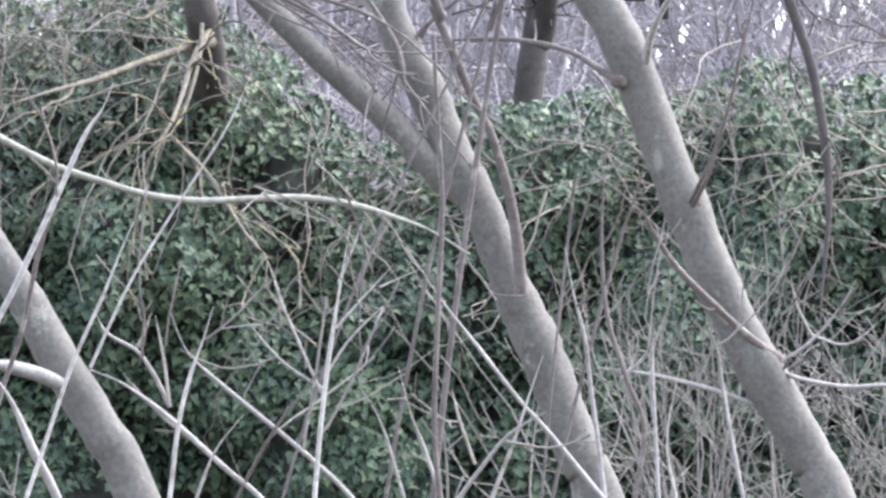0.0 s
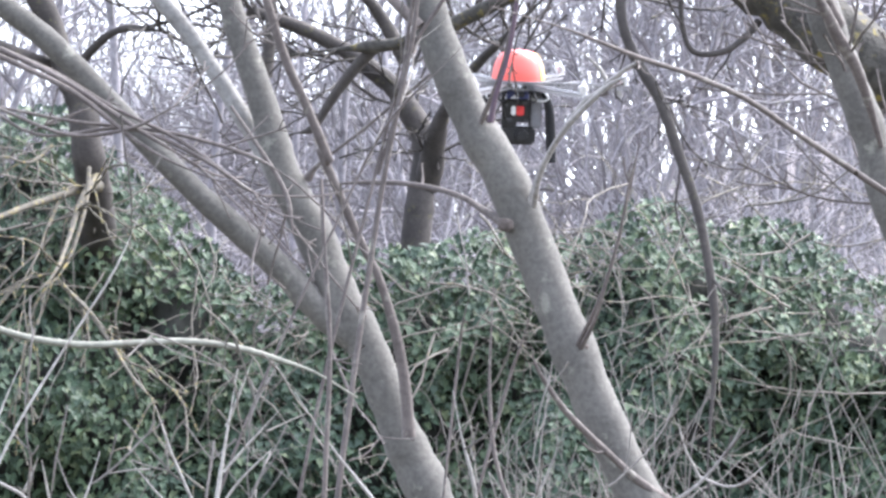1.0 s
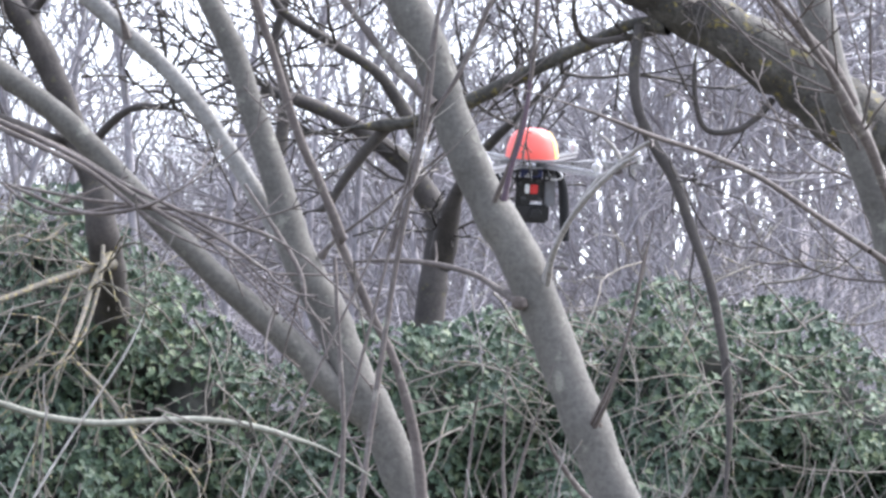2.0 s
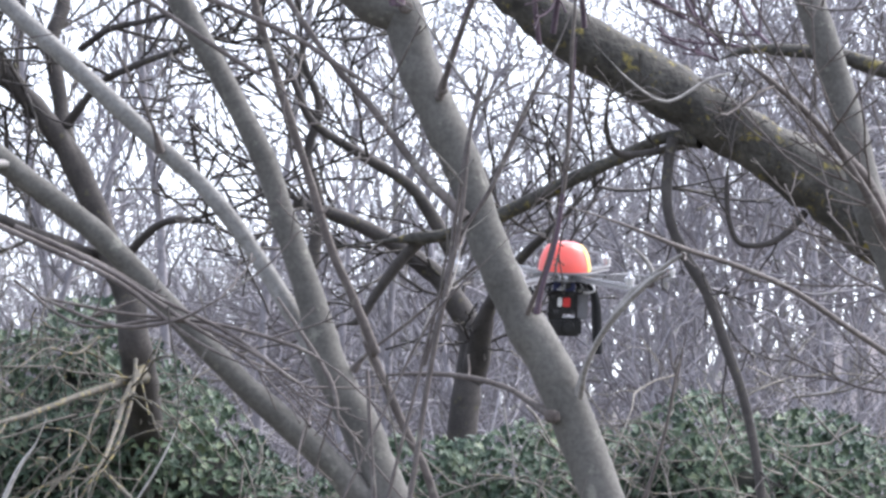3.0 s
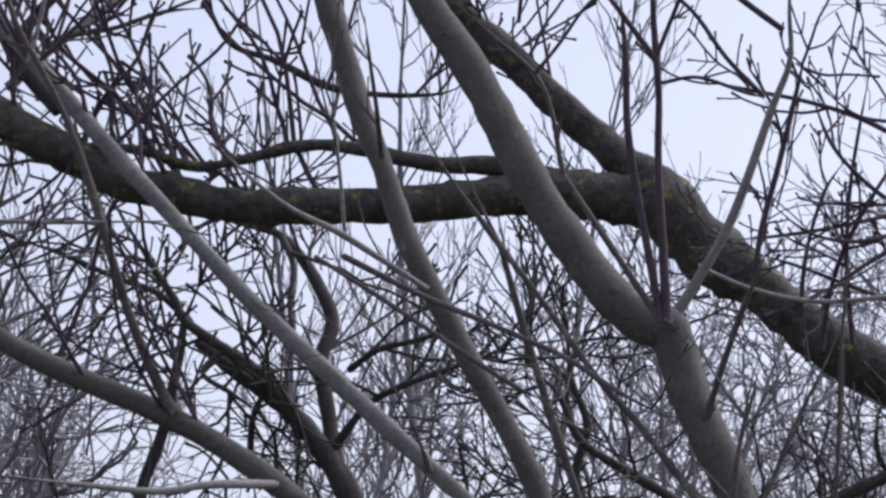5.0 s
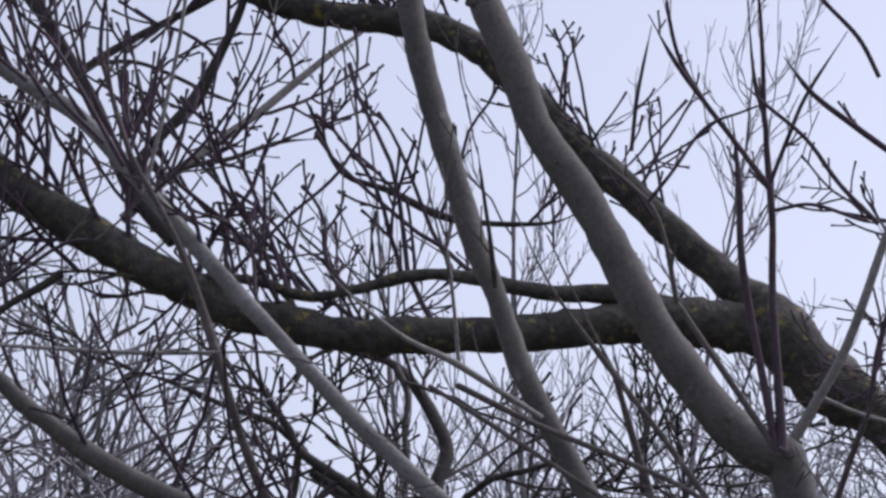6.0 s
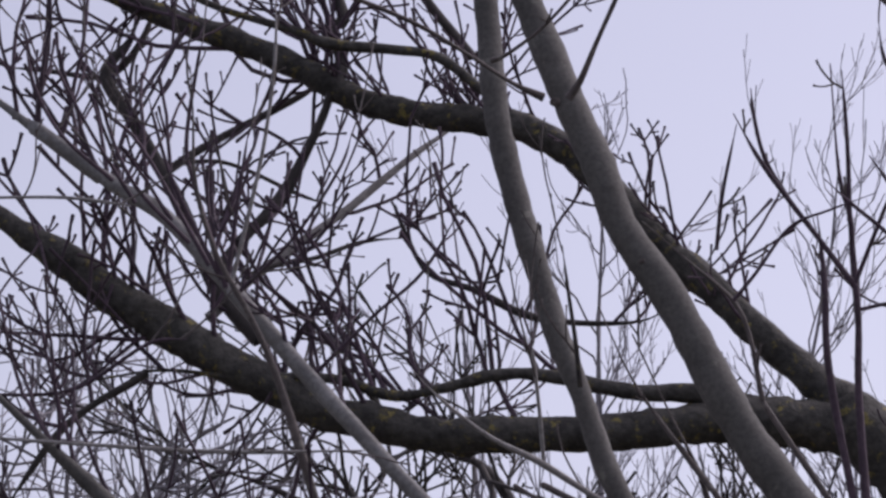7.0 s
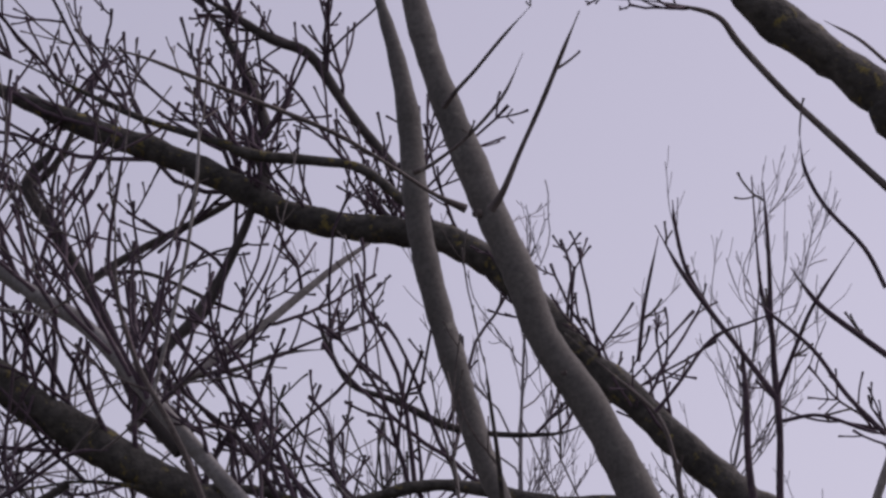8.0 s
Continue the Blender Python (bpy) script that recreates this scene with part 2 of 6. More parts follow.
def fork(P, R, L, nodes, lo, hi, share, girth, lift, rng, drop=0.3, turn=(28, 52)):
    """Opposite pairs of side shoots at nodes along the paths, each pair set crosswise to the last."""
    n, k, _ = P.shape
    side = unit(np.cross(unit(P[:, -1] - P[:, 0]), rng.normal(size=(n, 3))))
    starts, ways, girths, lengths = [], [], [], []
    for j, u in enumerate(np.linspace(lo, hi, nodes)):
        place = np.clip(u + rng.normal(size=n) * 0.04, 0.02, 0.99) * (k - 1)
        i = np.minimum(place.astype(int), k - 2)
        w, row = (place - i)[:, None], np.arange(n)
        at = P[row, i] * (1 - w) + P[row, i + 1] * w
        along = unit(P[row, i + 1] - P[row, i])
        across = unit(np.cross(along, side))
        if j % 2:
            across = np.cross(along, across)
        for sign in (-1, 1):
            keep = rng.random(n) > drop
            ang = np.radians(rng.uniform(*turn, n))[:, None]
            way = along * np.cos(ang) + across * sign * np.sin(ang)
            starts.append(at[keep]), ways.append(way[keep]), girths.append(R[row, i][keep])
            lengths.append((L * share * rng.uniform(0.45, 1.1, n) * (1.15 - 0.6 * u))[keep])
    at, way, g, length = (np.concatenate(x) for x in (starts, ways, girths, lengths))
    paths, radii = grow(at, way, length, np.minimum(g * 0.75, girth), np.full(len(at), girth * 0.62), 6, 0.07, lift, rng)
    return paths, radii, length


# ---- ground: one sheet, rising to a wooded bank behind the ivy ----
def ground_height(x, y):
    t = np.clip((y - 24.0) / 60.0, 0, 1)
    t = t * t * (3 - 2 * t)
    return t * (7.5 + 3.5 * np.clip(x / 14.0, -1, 1)) + 0.12 * np.sin(x * 0.7 + 1) * np.sin(y * 0.5) * np.clip((y - 4) / 6, 0, 1)


def build_ground():
    u = np.linspace(-1, 1, 121)
    xs = np.sign(u) * (np.abs(u) * 22 + np.abs(u) ** 6 * 700)
    ys = np.sign(u) * (np.abs(u) * 70 + np.abs(u) ** 7 * 800)
    X, Y = np.meshgrid(xs, ys)
    v = np.stack([X, Y, ground_height(X, Y)], -1).reshape(-1, 3)
    i = np.arange(120)
    a = (i[:, None] * 121 + i[None]).ravel()
    f = np.stack([a, a + 1, a + 122, a + 121], -1)
    tagged(new("ground", array_mesh("ground", v, f, LITTER)), "ground darkened to curb bounced light, then brown leaf litter on a rising bank", "ground", kind="structure")


build_ground()

# ---- the bare wood behind: single trees, a far belt of trees, and the thicket ----
def wood_tree(x, y, height, girth, seed, lean=0.08):
    rng = np.random.default_rng(seed)
    z = float(ground_height(np.array(x), np.array(y)))
    tree = thing("wood_tree", (x, y, z), "tall bare winter tree with a fine twiggy crown", "tree", "trees of the wood")
    start = np.array([[x, y, z - 0.1]])
    aim = np.array([[rng.normal() * lean * 2.5, rng.normal() * lean * 2, 1.0]])
    trunk = grow(start, aim, np.array([height]), np.array([girth]), np.array([girth * 0.15]), 14, 0.13, 0.05, rng)
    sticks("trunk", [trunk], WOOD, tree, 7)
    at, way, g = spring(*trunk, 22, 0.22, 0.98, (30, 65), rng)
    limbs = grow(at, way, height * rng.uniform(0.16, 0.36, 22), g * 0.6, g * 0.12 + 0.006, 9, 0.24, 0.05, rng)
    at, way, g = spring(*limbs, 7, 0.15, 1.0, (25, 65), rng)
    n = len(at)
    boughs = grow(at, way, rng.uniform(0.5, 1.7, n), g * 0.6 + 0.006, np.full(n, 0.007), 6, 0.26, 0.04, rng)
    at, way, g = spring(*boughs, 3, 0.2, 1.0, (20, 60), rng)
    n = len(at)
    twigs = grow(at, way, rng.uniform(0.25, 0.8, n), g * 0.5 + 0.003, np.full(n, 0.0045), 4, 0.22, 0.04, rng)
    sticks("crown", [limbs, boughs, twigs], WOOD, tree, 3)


def build_wood():
    rng = np.random.default_rng(11)
    spots = []
    for i in range(27):
        x = -13.5 + 24.5 * ((i * 0.618) % 1.0) + rng.normal() * 0.4
        y = rng.uniform(29, 46)
        spots.append((x, y))
    for i in range(7):
        spots.append((1.8 + 8.0 * ((i * 0.618) % 1.0) + rng.normal() * 0.3, rng.uniform(36, 47)))
    for i in range(4):
        spots.append((-11.6 + 5.6 * ((i * 0.618) % 1.0) + rng.normal() * 0.3, rng.uniform(32, 42)))
    for i, (x, y, height) in enumerate(((-4.3, 21.8, 6.3), (-3.6, 23.2, 6.5), (-5.0, 24.0, 7.0), (-4.7, 22.6, 6.0))):
        wood_tree(x, y, height, 0.1, 400 + i)
    for i, (x, y) in enumerate(spots):
        right = np.clip((x + 3) / 8, 0, 1)
        wood_tree(x, y, rng.uniform(6.2, 8.2) + 2.6 * right - (1.9 if -8.5 < x < -2.5 else 0.0) + (y - 30) * 0.06 + (2.0 if i >= 34 else 0.0), rng.uniform(0.04, 0.085), 100 + i)


def build_far_belt():
    """Trees too far off and too many to tell apart."""
    rng = np.random.default_rng(5)
    n = 540
    x, y = rng.uniform(-20, 22, n), rng.uniform(48, 78, n)
    z = ground_height(x, y)
    start = np.stack([x, y, z - 0.2], -1)
    aim = np.stack([rng.normal(size=n) * 0.07, rng.normal(size=n) * 0.07, np.ones(n)], -1)
    h = rng.uniform(2.5, 5.0, n) + np.where(x > -1, 4.0, 1.2) * np.clip((np.abs(x + 1) - 2) / 5, -0.2, 1)
    trunks = grow(start, aim, h, rng.uniform(0.05, 0.13, n), np.full(n, 0.015), 8, 0.12, 0.04, rng)
    at, way, g = spring(*trunks, 12, 0.2, 1.0, (20, 55), rng)
    m = len(at)
    limbs = grow(at, way, rng.uniform(0.9, 2.4, m), g * 0.4 + 0.004, np.full(m, 0.007), 5, 0.15, 0.12, rng)
    at, way, g = spring(*limbs, 5, 0.2, 1.0, (20, 55), rng)
    m = len(at)
    twigs = grow(at, way, rng.uniform(0.4, 1.1, m), g * 0.4 + 0.003, np.full(m, 0.005), 3, 0.15, 0.08, rng)
    tagged(sticks("far_wood", [trunks, limbs, twigs], WOOD), "dense belt of bare grey-purple trees far off, paled for haze", "woodland", kind="stuff")


def build_thicket():
    """Tangled bare brushwood between the ivy and the wood."""
    rng = np.random.default_rng(8)
    n = 950
    x, y = rng.uniform(-8, 9, n), rng.uniform(22.5, 30, n)
    z = ground_height(x, y)
    start = np.stack([x, y, z - 0.1], -1)
    aim = np.stack([rng.normal(size=n) * 0.35, rng.normal(size=n) * 0.3, np.ones(n)], -1)
    h = rng.uniform(1.9, 3.8, n) + 1.5 * np.clip(np.abs(x + 0.5) / 5 - 0.2, 0, 1)
    canes = grow(start, aim, h, rng.uniform(0.007, 0.02, n), np.full(n, 0.004), 9, 0.14, 0.02, rng)
    at, way, g = spring(*canes, 9, 0.25, 1.0, (25, 80), rng)
    m = len(at)
    side = grow(at, way, rng.uniform(0.3, 1.2, m), g * 0.6, np.full(m, 0.003), 5, 0.25, 0.0, rng)
    at, way, g = spring(*side, 2, 0.2, 1.0, (25, 70), rng)
    m = len(at)
    fine = grow(at, way, rng.uniform(0.15, 0.6, m), g * 0.6 + 0.001, np.full(m, 0.0025), 4, 0.2, 0.0, rng)
    tagged(sticks("thicket", [canes, side, fine], THICKET), "tangled grey-purple leafless brushwood, paled for haze", "thicket", kind="stuff")


def tall_tree(x, y, height, seed):
    """A slender tree whose long whip-like twigs stand out against the sky."""
    rng = np.random.default_rng(seed)
    z = float(ground_height(np.array(x), np.array(y)))
    tree = thing("tall_tree", (x, y, z), "slender bare tree with fine upright whip-like twigs", "tree", "slender trees of the wood")
    trunk = grow(np.array([[x, y, z - 0.1]]), np.array([[rng.normal() * 0.04, 0.0, 1.0]]), np.array([height]), np.array([0.055]), np.array([0.006]), 16, 0.05, 0.06, rng)
    sticks("trunk", [trunk], WOOD, tree, 7)
    at, way, g = spring(*trunk, 26, 0.45, 0.97, (25, 60), rng)
    long = rng.uniform(0.5, 1.7, 26)
    P, R = grow(at, way, long, np.minimum(g * 0.6, 0.014), np.full(26, 0.005), 10, 0.2, 0.14, rng)
    P2, R2, L2 = fork(P, R, long, 4, 0.25, 0.9, 0.6, 0.006, 0.14, rng, 0.5, (15, 40))
    P3, R3, L3 = fork(P2, R2, L2, 3, 0.3, 0.9, 0.5, 0.0045, 0.12, rng, 0.5, (15, 45))
    sticks("crown", [(P, R), (P2, R2), (P3, R3)], WOOD, tree, 3)


def build_tall_trees():
    for i, (x, y, top) in enumerate(((-1.75, 25.0, 9.3), (-1.15, 24.5, 9.4), (-0.8, 26.0, 9.7), (-3.6, 25.0, 7.6), (-4.5, 26.5, 7.8), (0.5, 25.0, 6.6), (-2.7, 24.5, 7.0), (-2.2, 27.0, 8.2), (-0.2, 24.5, 7.2), (0.1, 27.5, 7.8))):
        tall_tree(x, y, top - float(ground_height(np.array(x), np.array(y))), 300 + i)


build_wood()
build_tall_trees()
build_far_belt()
build_thicket()


# ---- the ivy bank ----
def ivy_top(x):
    return 3.0 + 0.8 / (1 + np.exp((x + 0.95) / 0.2)) + 0.38 * np.exp(-((x - 1.75) / 0.75) ** 2) + 0.10 * np.sin(x * 3.1) + 0.06 * np.sin(x * 7.3 + 1)


def bank_noise(x, z, s, k):
    return np.array([noise.noise(Vector((a * s, b * s, k))) for a, b in zip(x, z)])


def ivy_front(x, z):
    top = ivy_top(x)
    round_off = np.clip((z - top + 0.9) / 0.9, 0, 1) ** 2 * 0.9
    return 20.0 + round_off + bank_noise(x, z, 1.1, 3.0) * 0.8 + bank_noise(x, z, 3.0, 9.0) * 0.34


def build_ivy():
    rng = np.random.default_rng(21)
    bank = thing("ivy_bank", (0, 20.5, 0), "thick bank of glossy dark green ivy over bushes", "ivy")
    bank["kind"] = "stuff"
    # a dark sheet behind the leaves, its colour standing for the shade inside
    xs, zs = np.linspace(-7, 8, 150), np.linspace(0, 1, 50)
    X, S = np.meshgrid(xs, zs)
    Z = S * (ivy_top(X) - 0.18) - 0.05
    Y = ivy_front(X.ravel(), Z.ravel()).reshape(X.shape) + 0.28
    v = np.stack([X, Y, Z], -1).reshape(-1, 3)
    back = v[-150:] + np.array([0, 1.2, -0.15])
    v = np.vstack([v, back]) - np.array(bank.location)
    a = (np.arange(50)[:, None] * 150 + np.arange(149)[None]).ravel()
    core = new("shade_sheet", array_mesh("shade_sheet", v, np.stack([a, a + 1, a + 151, a + 150], -1), CORE))
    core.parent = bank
    # the leaves: five-lobed, hung out from the face and tipped to the light
    n = 84000
    x = rng.uniform(-7, 8, n)
    z = rng.uniform(0.25, 1.02, n) * ivy_top(x)
    clump = bank_noise(x, z, 1.7, 17.0) + 0.5 * bank_noise(x, z, 5.0, 5.0)
    keep = clump + rng.normal(size=n) * 0.2 > -0.46
    x, z, clump = x[keep], z[keep], clump[keep]
    n = len(x)
    y = ivy_front(x, z) - rng.uniform(-0.27, 0.12, n) - 0.16 * np.clip(clump, 0, 1)
    size = rng.uniform(0.025, 0.047, n)
    outline = np.array([(0, 0.35, 0), (0.42, 0.62, 0.06), (0.55, 0.12, -0.02), (0.38, -0.3, 0.03), (0, -1.0, -0.14),
                        (-0.38, -0.3, 0.03), (-0.55, 0.12, -0.02), (-0.42, 0.62, 0.06), (0, 0.0, -0.10)])
    out = unit(np.stack([rng.normal(size=n) * 0.55, -np.ones(n) * rng.uniform(0.3, 1.0, n), 0.55 + rng.normal(size=n) * 0.45], -1))
    down = unit(np.stack([rng.normal(size=n) * 0.6, np.zeros(n), -np.ones(n)], -1))
    down = unit(down - out * (down * out).sum(-1, keepdims=True))
    across = np.cross(down, out)
    local = outline[None] * size[:, None, None]
    v = np.stack([x, y, z], -1)[:, None] + local[..., :1] * across[:, None] - local[..., 1:2] * down[:, None] + local[..., 2:] * out[:, None]
    fan = np.array([(8, i, (i + 1) % 8) for i in range(8)])
    f = (np.arange(n)[:, None, None] * 9 + fan[None]).reshape(-1, 3)
    leaves = new("leaves", array_mesh("leaves", v.reshape(-1, 3) - np.array(bank.location), f, IVY, False))
    leaves.parent = bank
    # dry vines and dead twigs that hang before the leaves
    m = 430
    vx = rng.uniform(-6.5, 7.5, m)
    vz = rng.uniform(0.8, 1.05, m) * ivy_top(vx)
    start = np.stack([vx, ivy_front(vx, vz) - 0.2, vz], -1)
    aim = np.stack([rng.normal(size=m), -0.3 * np.abs(rng.normal(size=m)), rng.normal(size=m) * 0.8 - 0.4], -1)
    vines = grow(start, aim, rng.uniform(0.5, 1.8, m), rng.uniform(0.003, 0.008, m), np.full(m, 0.002), 12, 0.22, -0.05, rng)
    at, way, g = spring(*vines, 3, 0.2, 1.0, (25, 75), rng)
    fine = grow(at, way, rng.uniform(0.1, 0.5, len(at)), g * 0.6, np.full(len(at), 0.002), 5, 0.25, -0.03, rng)
    sticks("dry_vines", [vines, fine], VINE, bank, 4)


build_ivy()



def build_brush(x0, x1, y0, y1, stems, top, seed, label):
    """A low bush of bare upright canes before the ivy."""
    rng = np.random.default_rng(seed)
    bush = thing("brush_shrub", ((x0 + x1) / 2, (y0 + y1) / 2, 0), label, "shrub")
    x, y = rng.uniform(x0, x1, stems), rng.uniform(y0, y1, stems)
    start = np.stack([x, y, np.full(stems, -0.05)], -1)
    aim = np.stack([rng.normal(size=stems) * 0.22, rng.normal(size=stems) * 0.2, np.ones(stems)], -1)
    canes = grow(start, aim, top * rng.uniform(0.65, 1.1, stems), rng.uniform(0.006, 0.012, stems), np.full(stems, 0.003), 10, 0.10, 0.02, rng)
    for P, R in zip(*canes):
        sticks("cane", [(P[None], R[None])], BRUSH, bush, 5)
    at, way, g = spring(*canes, 5, 0.35, 1.0, (25, 70), rng)
    side = grow(at, way, rng.uniform(0.2, 0.8, len(at)), g * 0.6, np.full(len(at), 0.0022), 6, 0.16, 0.02, rng)
    at, way, g = spring(*side, 2, 0.2, 1.0, (25, 60), rng)
    fine = grow(at, way, rng.uniform(0.08, 0.3, len(at)), g * 0.6, np.full(len(at), 0.0018), 4, 0.15, 0.02, rng)
    tagged(sticks("fine_brushwood", [side, fine], BRUSH, bush, 4), kind="stuff")


build_brush(1.1, 2.9, 14.5, 17.5, 32, 2.2, 61, "pale dry bare bush of upright canes before the ivy")
build_brush(0.2, 1.3, 16.0, 18.5, 11, 2.4, 62, "thin bare brown bush of tangled canes before the ivy")
build_brush(0.9, 3.0, 18.2, 19.2, 30, 2.7, 63, "dry beige bush of tangled bare canes against the ivy")

# ---- the trees and shrubs before it ----
tree_a = thing("grey_tree", (0.69, 8.00, 0.0), "smooth grey-barked tree with forked leaning stems, leafless in winter", "tree")
stem(tree_a, "trunk", GREY, [(0.685, 8.000, -0.100, 0.0789), (0.576, 8.000, 0.584, 0.0605), (0.358, 8.000, 1.299, 0.0526), (0.308, 8.000, 1.417, 0.0526), (0.252, 8.000, 1.555, 0.0514), (0.203, 8.000, 1.680, 0.0489), (0.148, 8.000, 1.805, 0.0439), (0.102, 8.000, 1.931, 0.0426), (0.060, 8.000, 2.019, 0.0439), (0.020, 8.000, 2.082, 0.0413)])
stem(tree_a, "limb", GREY, [(0.058, 8.000, 2.000, 0.0357), (-0.030, 7.987, 2.068, 0.0331), (-0.105, 7.974, 2.149, 0.0312), (-0.230, 7.954, 2.260, 0.0280), (-0.329, 7.938, 2.352, 0.0255), (-0.576, 7.895, 2.610, 0.0266), (-0.722, 7.873, 2.729, 0.0247), (-0.988, 7.833, 2.914, 0.0264), (-1.387, 7.779, 3.093, 0.0244), (-1.604, 7.747, 3.240, 0.0218), (-1.680, 7.734, 3.309, 0.0218), (-1.875, 7.700, 3.492, 0.0187)])
stem(tree_a, "limb", GREY, [(0.033, 8.000, 2.056, 0.0448), (-0.030, 8.006, 2.220, 0.0449), (-0.103, 8.011, 2.355, 0.0392), (-0.141, 8.016, 2.495, 0.0338), (-0.204, 8.023, 2.687, 0.0297), (-0.275, 8.030, 2.880, 0.0252), (-0.512, 8.047, 3.333, 0.0271), (-0.595, 8.055, 3.559, 0.0259), (-0.651, 8.065, 3.698, 0.0284), (-0.694, 8.075, 3.844, 0.0291), (-0.732, 8.085, 3.978, 0.0298), (-0.756, 8.095, 4.059, 0.0311), (-0.779, 8.105, 4.152, 0.0311), (-0.802, 8.115, 4.268, 0.0299), (-0.815, 8.125, 4.385, 0.0293), (-0.826, 8.135, 4.504, 0.0293), (-0.846, 8.145, 4.624, 0.0287), (-0.874, 8.155, 4.745, 0.0281), (-0.909, 8.165, 4.868, 0.0269), (-0.949, 8.175, 5.023, 0.0243)])
stem(tree_a, "limb", PALE, [(-0.075, 8.050, 2.244, 0.0189), (-0.101, 8.058, 2.321, 0.0221), (-0.165, 8.073, 2.450, 0.0215), (-0.251, 8.089, 2.593, 0.0196), (-0.321, 8.102, 2.698, 0.0197), (-0.399, 8.114, 2.790, 0.0197), (-0.503, 8.128, 2.889, 0.0210), (-0.852, 8.175, 3.222, 0.0211), (-0.986, 8.194, 3.359, 0.0199), (-1.335, 8.245, 3.751, 0.0200), (-1.615, 8.285, 4.073, 0.0201), (-1.761, 8.302, 4.174, 0.0189), (-1.973, 8.328, 4.335, 0.0189), (-1.803, 8.349, 4.205, 0.0177), (-1.939, 8.365, 4.308, 0.0170), (-2.077, 8.382, 4.420, 0.0158), (-2.231, 8.400, 4.535, 0.0132)])
stem(tree_a, "branch", TAN, [(0.171, 7.900, 1.778, 0.0156), (0.162, 7.884, 1.889, 0.0128), (0.143, 7.867, 1.999, 0.0110), (0.106, 7.849, 2.122, 0.0100), (0.063, 7.835, 2.207, 0.0100), (0.020, 7.819, 2.304, 0.0100), (-0.023, 7.803, 2.401, 0.0100), (-0.002, 7.798, 2.372, 0.0109), (-0.051, 7.778, 2.493, 0.0099), (-0.100, 7.761, 2.602, 0.0099), (-0.149, 7.736, 2.759, 0.0099), (-0.209, 7.707, 2.940, 0.0107), (-0.219, 7.701, 2.976, 0.0098), (-0.267, 7.676, 3.133, 0.0089), (-0.304, 7.655, 3.266, 0.0080), (-0.324, 7.646, 3.318, 0.0089), (-0.378, 7.627, 3.428, 0.0062), (-0.451, 7.600, 3.586, 0.0044)])
stem(tree_a, "branch", GREYT, [(-0.800, 7.860, 2.798, 0.0100), (-0.927, 7.650, 2.767, 0.0098), (-1.039, 7.579, 2.742, 0.0079), (-1.172, 7.493, 2.742, 0.0065), (-1.312, 7.400, 2.747, 0.0052)])
stem(tree_a, "branch", TAN, [(-1.031, 7.800, 2.951, 0.0154), (-1.061, 7.785, 2.993, 0.0135), (-1.132, 7.729, 3.166, 0.0108), (-1.195, 7.661, 3.382, 0.0107), (-1.241, 7.615, 3.525, 0.0079), (-1.294, 7.574, 3.643, 0.0070), (-1.364, 7.527, 3.773, 0.0057), (-1.404, 7.480, 3.915, 0.0047), (-1.406, 7.431, 4.068, 0.0039), (-1.409, 7.400, 4.162, 0.0025)])
stem(tree_a, "branch", GREYT, [(-0.488, 8.000, 3.265, 0.0065), (-0.587, 7.960, 3.323, 0.0074), (-0.687, 7.919, 3.381, 0.0082), (-0.786, 7.881, 3.426, 0.0055), (-0.884, 7.837, 3.495, 0.0045), (-0.957, 7.800, 3.566, 0.0032)])
stem(tree_a, "branch", GREYT, [(-0.678, 8.000, 3.385, 0.0056), (-0.684, 7.959, 3.495, 0.0046), (-0.694, 7.918, 3.604, 0.0046), (-0.699, 7.900, 3.653, 0.0027)])
stem(tree_a, "branch", DARK, [(-0.587, 7.900, 3.545, 0.0069), (-0.596, 7.868, 3.643, 0.0055), (-0.610, 7.832, 3.752, 0.0041), (-0.621, 7.800, 3.849, 0.0027)])
stem(tree_a, "branch", TAN, [(-0.681, 8.000, 4.269, 0.0120), (-0.751, 7.970, 4.296, 0.0056), (-0.840, 7.928, 4.347, 0.0046), (-0.967, 7.869, 4.413, 0.0059), (-1.119, 7.803, 4.464, 0.0059), (-1.281, 7.733, 4.512, 0.0054), (-1.429, 7.667, 4.554, 0.0044), (-1.588, 7.600, 4.560, 0.0035)])
stem(tree_a, "branch", TAN, [(-0.491, 8.100, 2.863, 0.0113), (-0.504, 8.065, 2.911, 0.0042), (-0.535, 8.013, 2.980, 0.0037), (-0.575, 7.951, 3.059, 0.0027), (-0.597, 7.900, 3.126, 0.0019)])
stem(tree_a, "branch", TAN, [(-0.052, 8.000, 2.354, 0.0102), (-0.021, 7.971, 2.389, 0.0042), (0.060, 7.909, 2.445, 0.0037), (0.134, 7.850, 2.501, 0.0036), (0.231, 7.772, 2.572, 0.0032), (0.315, 7.700, 2.643, 0.0022)])
stem(tree_a, "twig", TAN, [(-0.698, 7.600, 2.596, 0.0046), (-0.577, 7.580, 2.539, 0.0046), (-0.456, 7.560, 2.465, 0.0041), (-0.313, 7.536, 2.391, 0.0046), (-0.182, 7.512, 2.293, 0.0051), (-0.112, 7.500, 2.262, 0.0036)])
stem(tree_a, "twig", TAN, [(-0.767, 7.600, 2.509, 0.0033), (-0.621, 7.575, 2.410, 0.0037), (-0.429, 7.548, 2.419, 0.0041), (-0.286, 7.526, 2.363, 0.0046), (-0.132, 7.500, 2.259, 0.0041)])
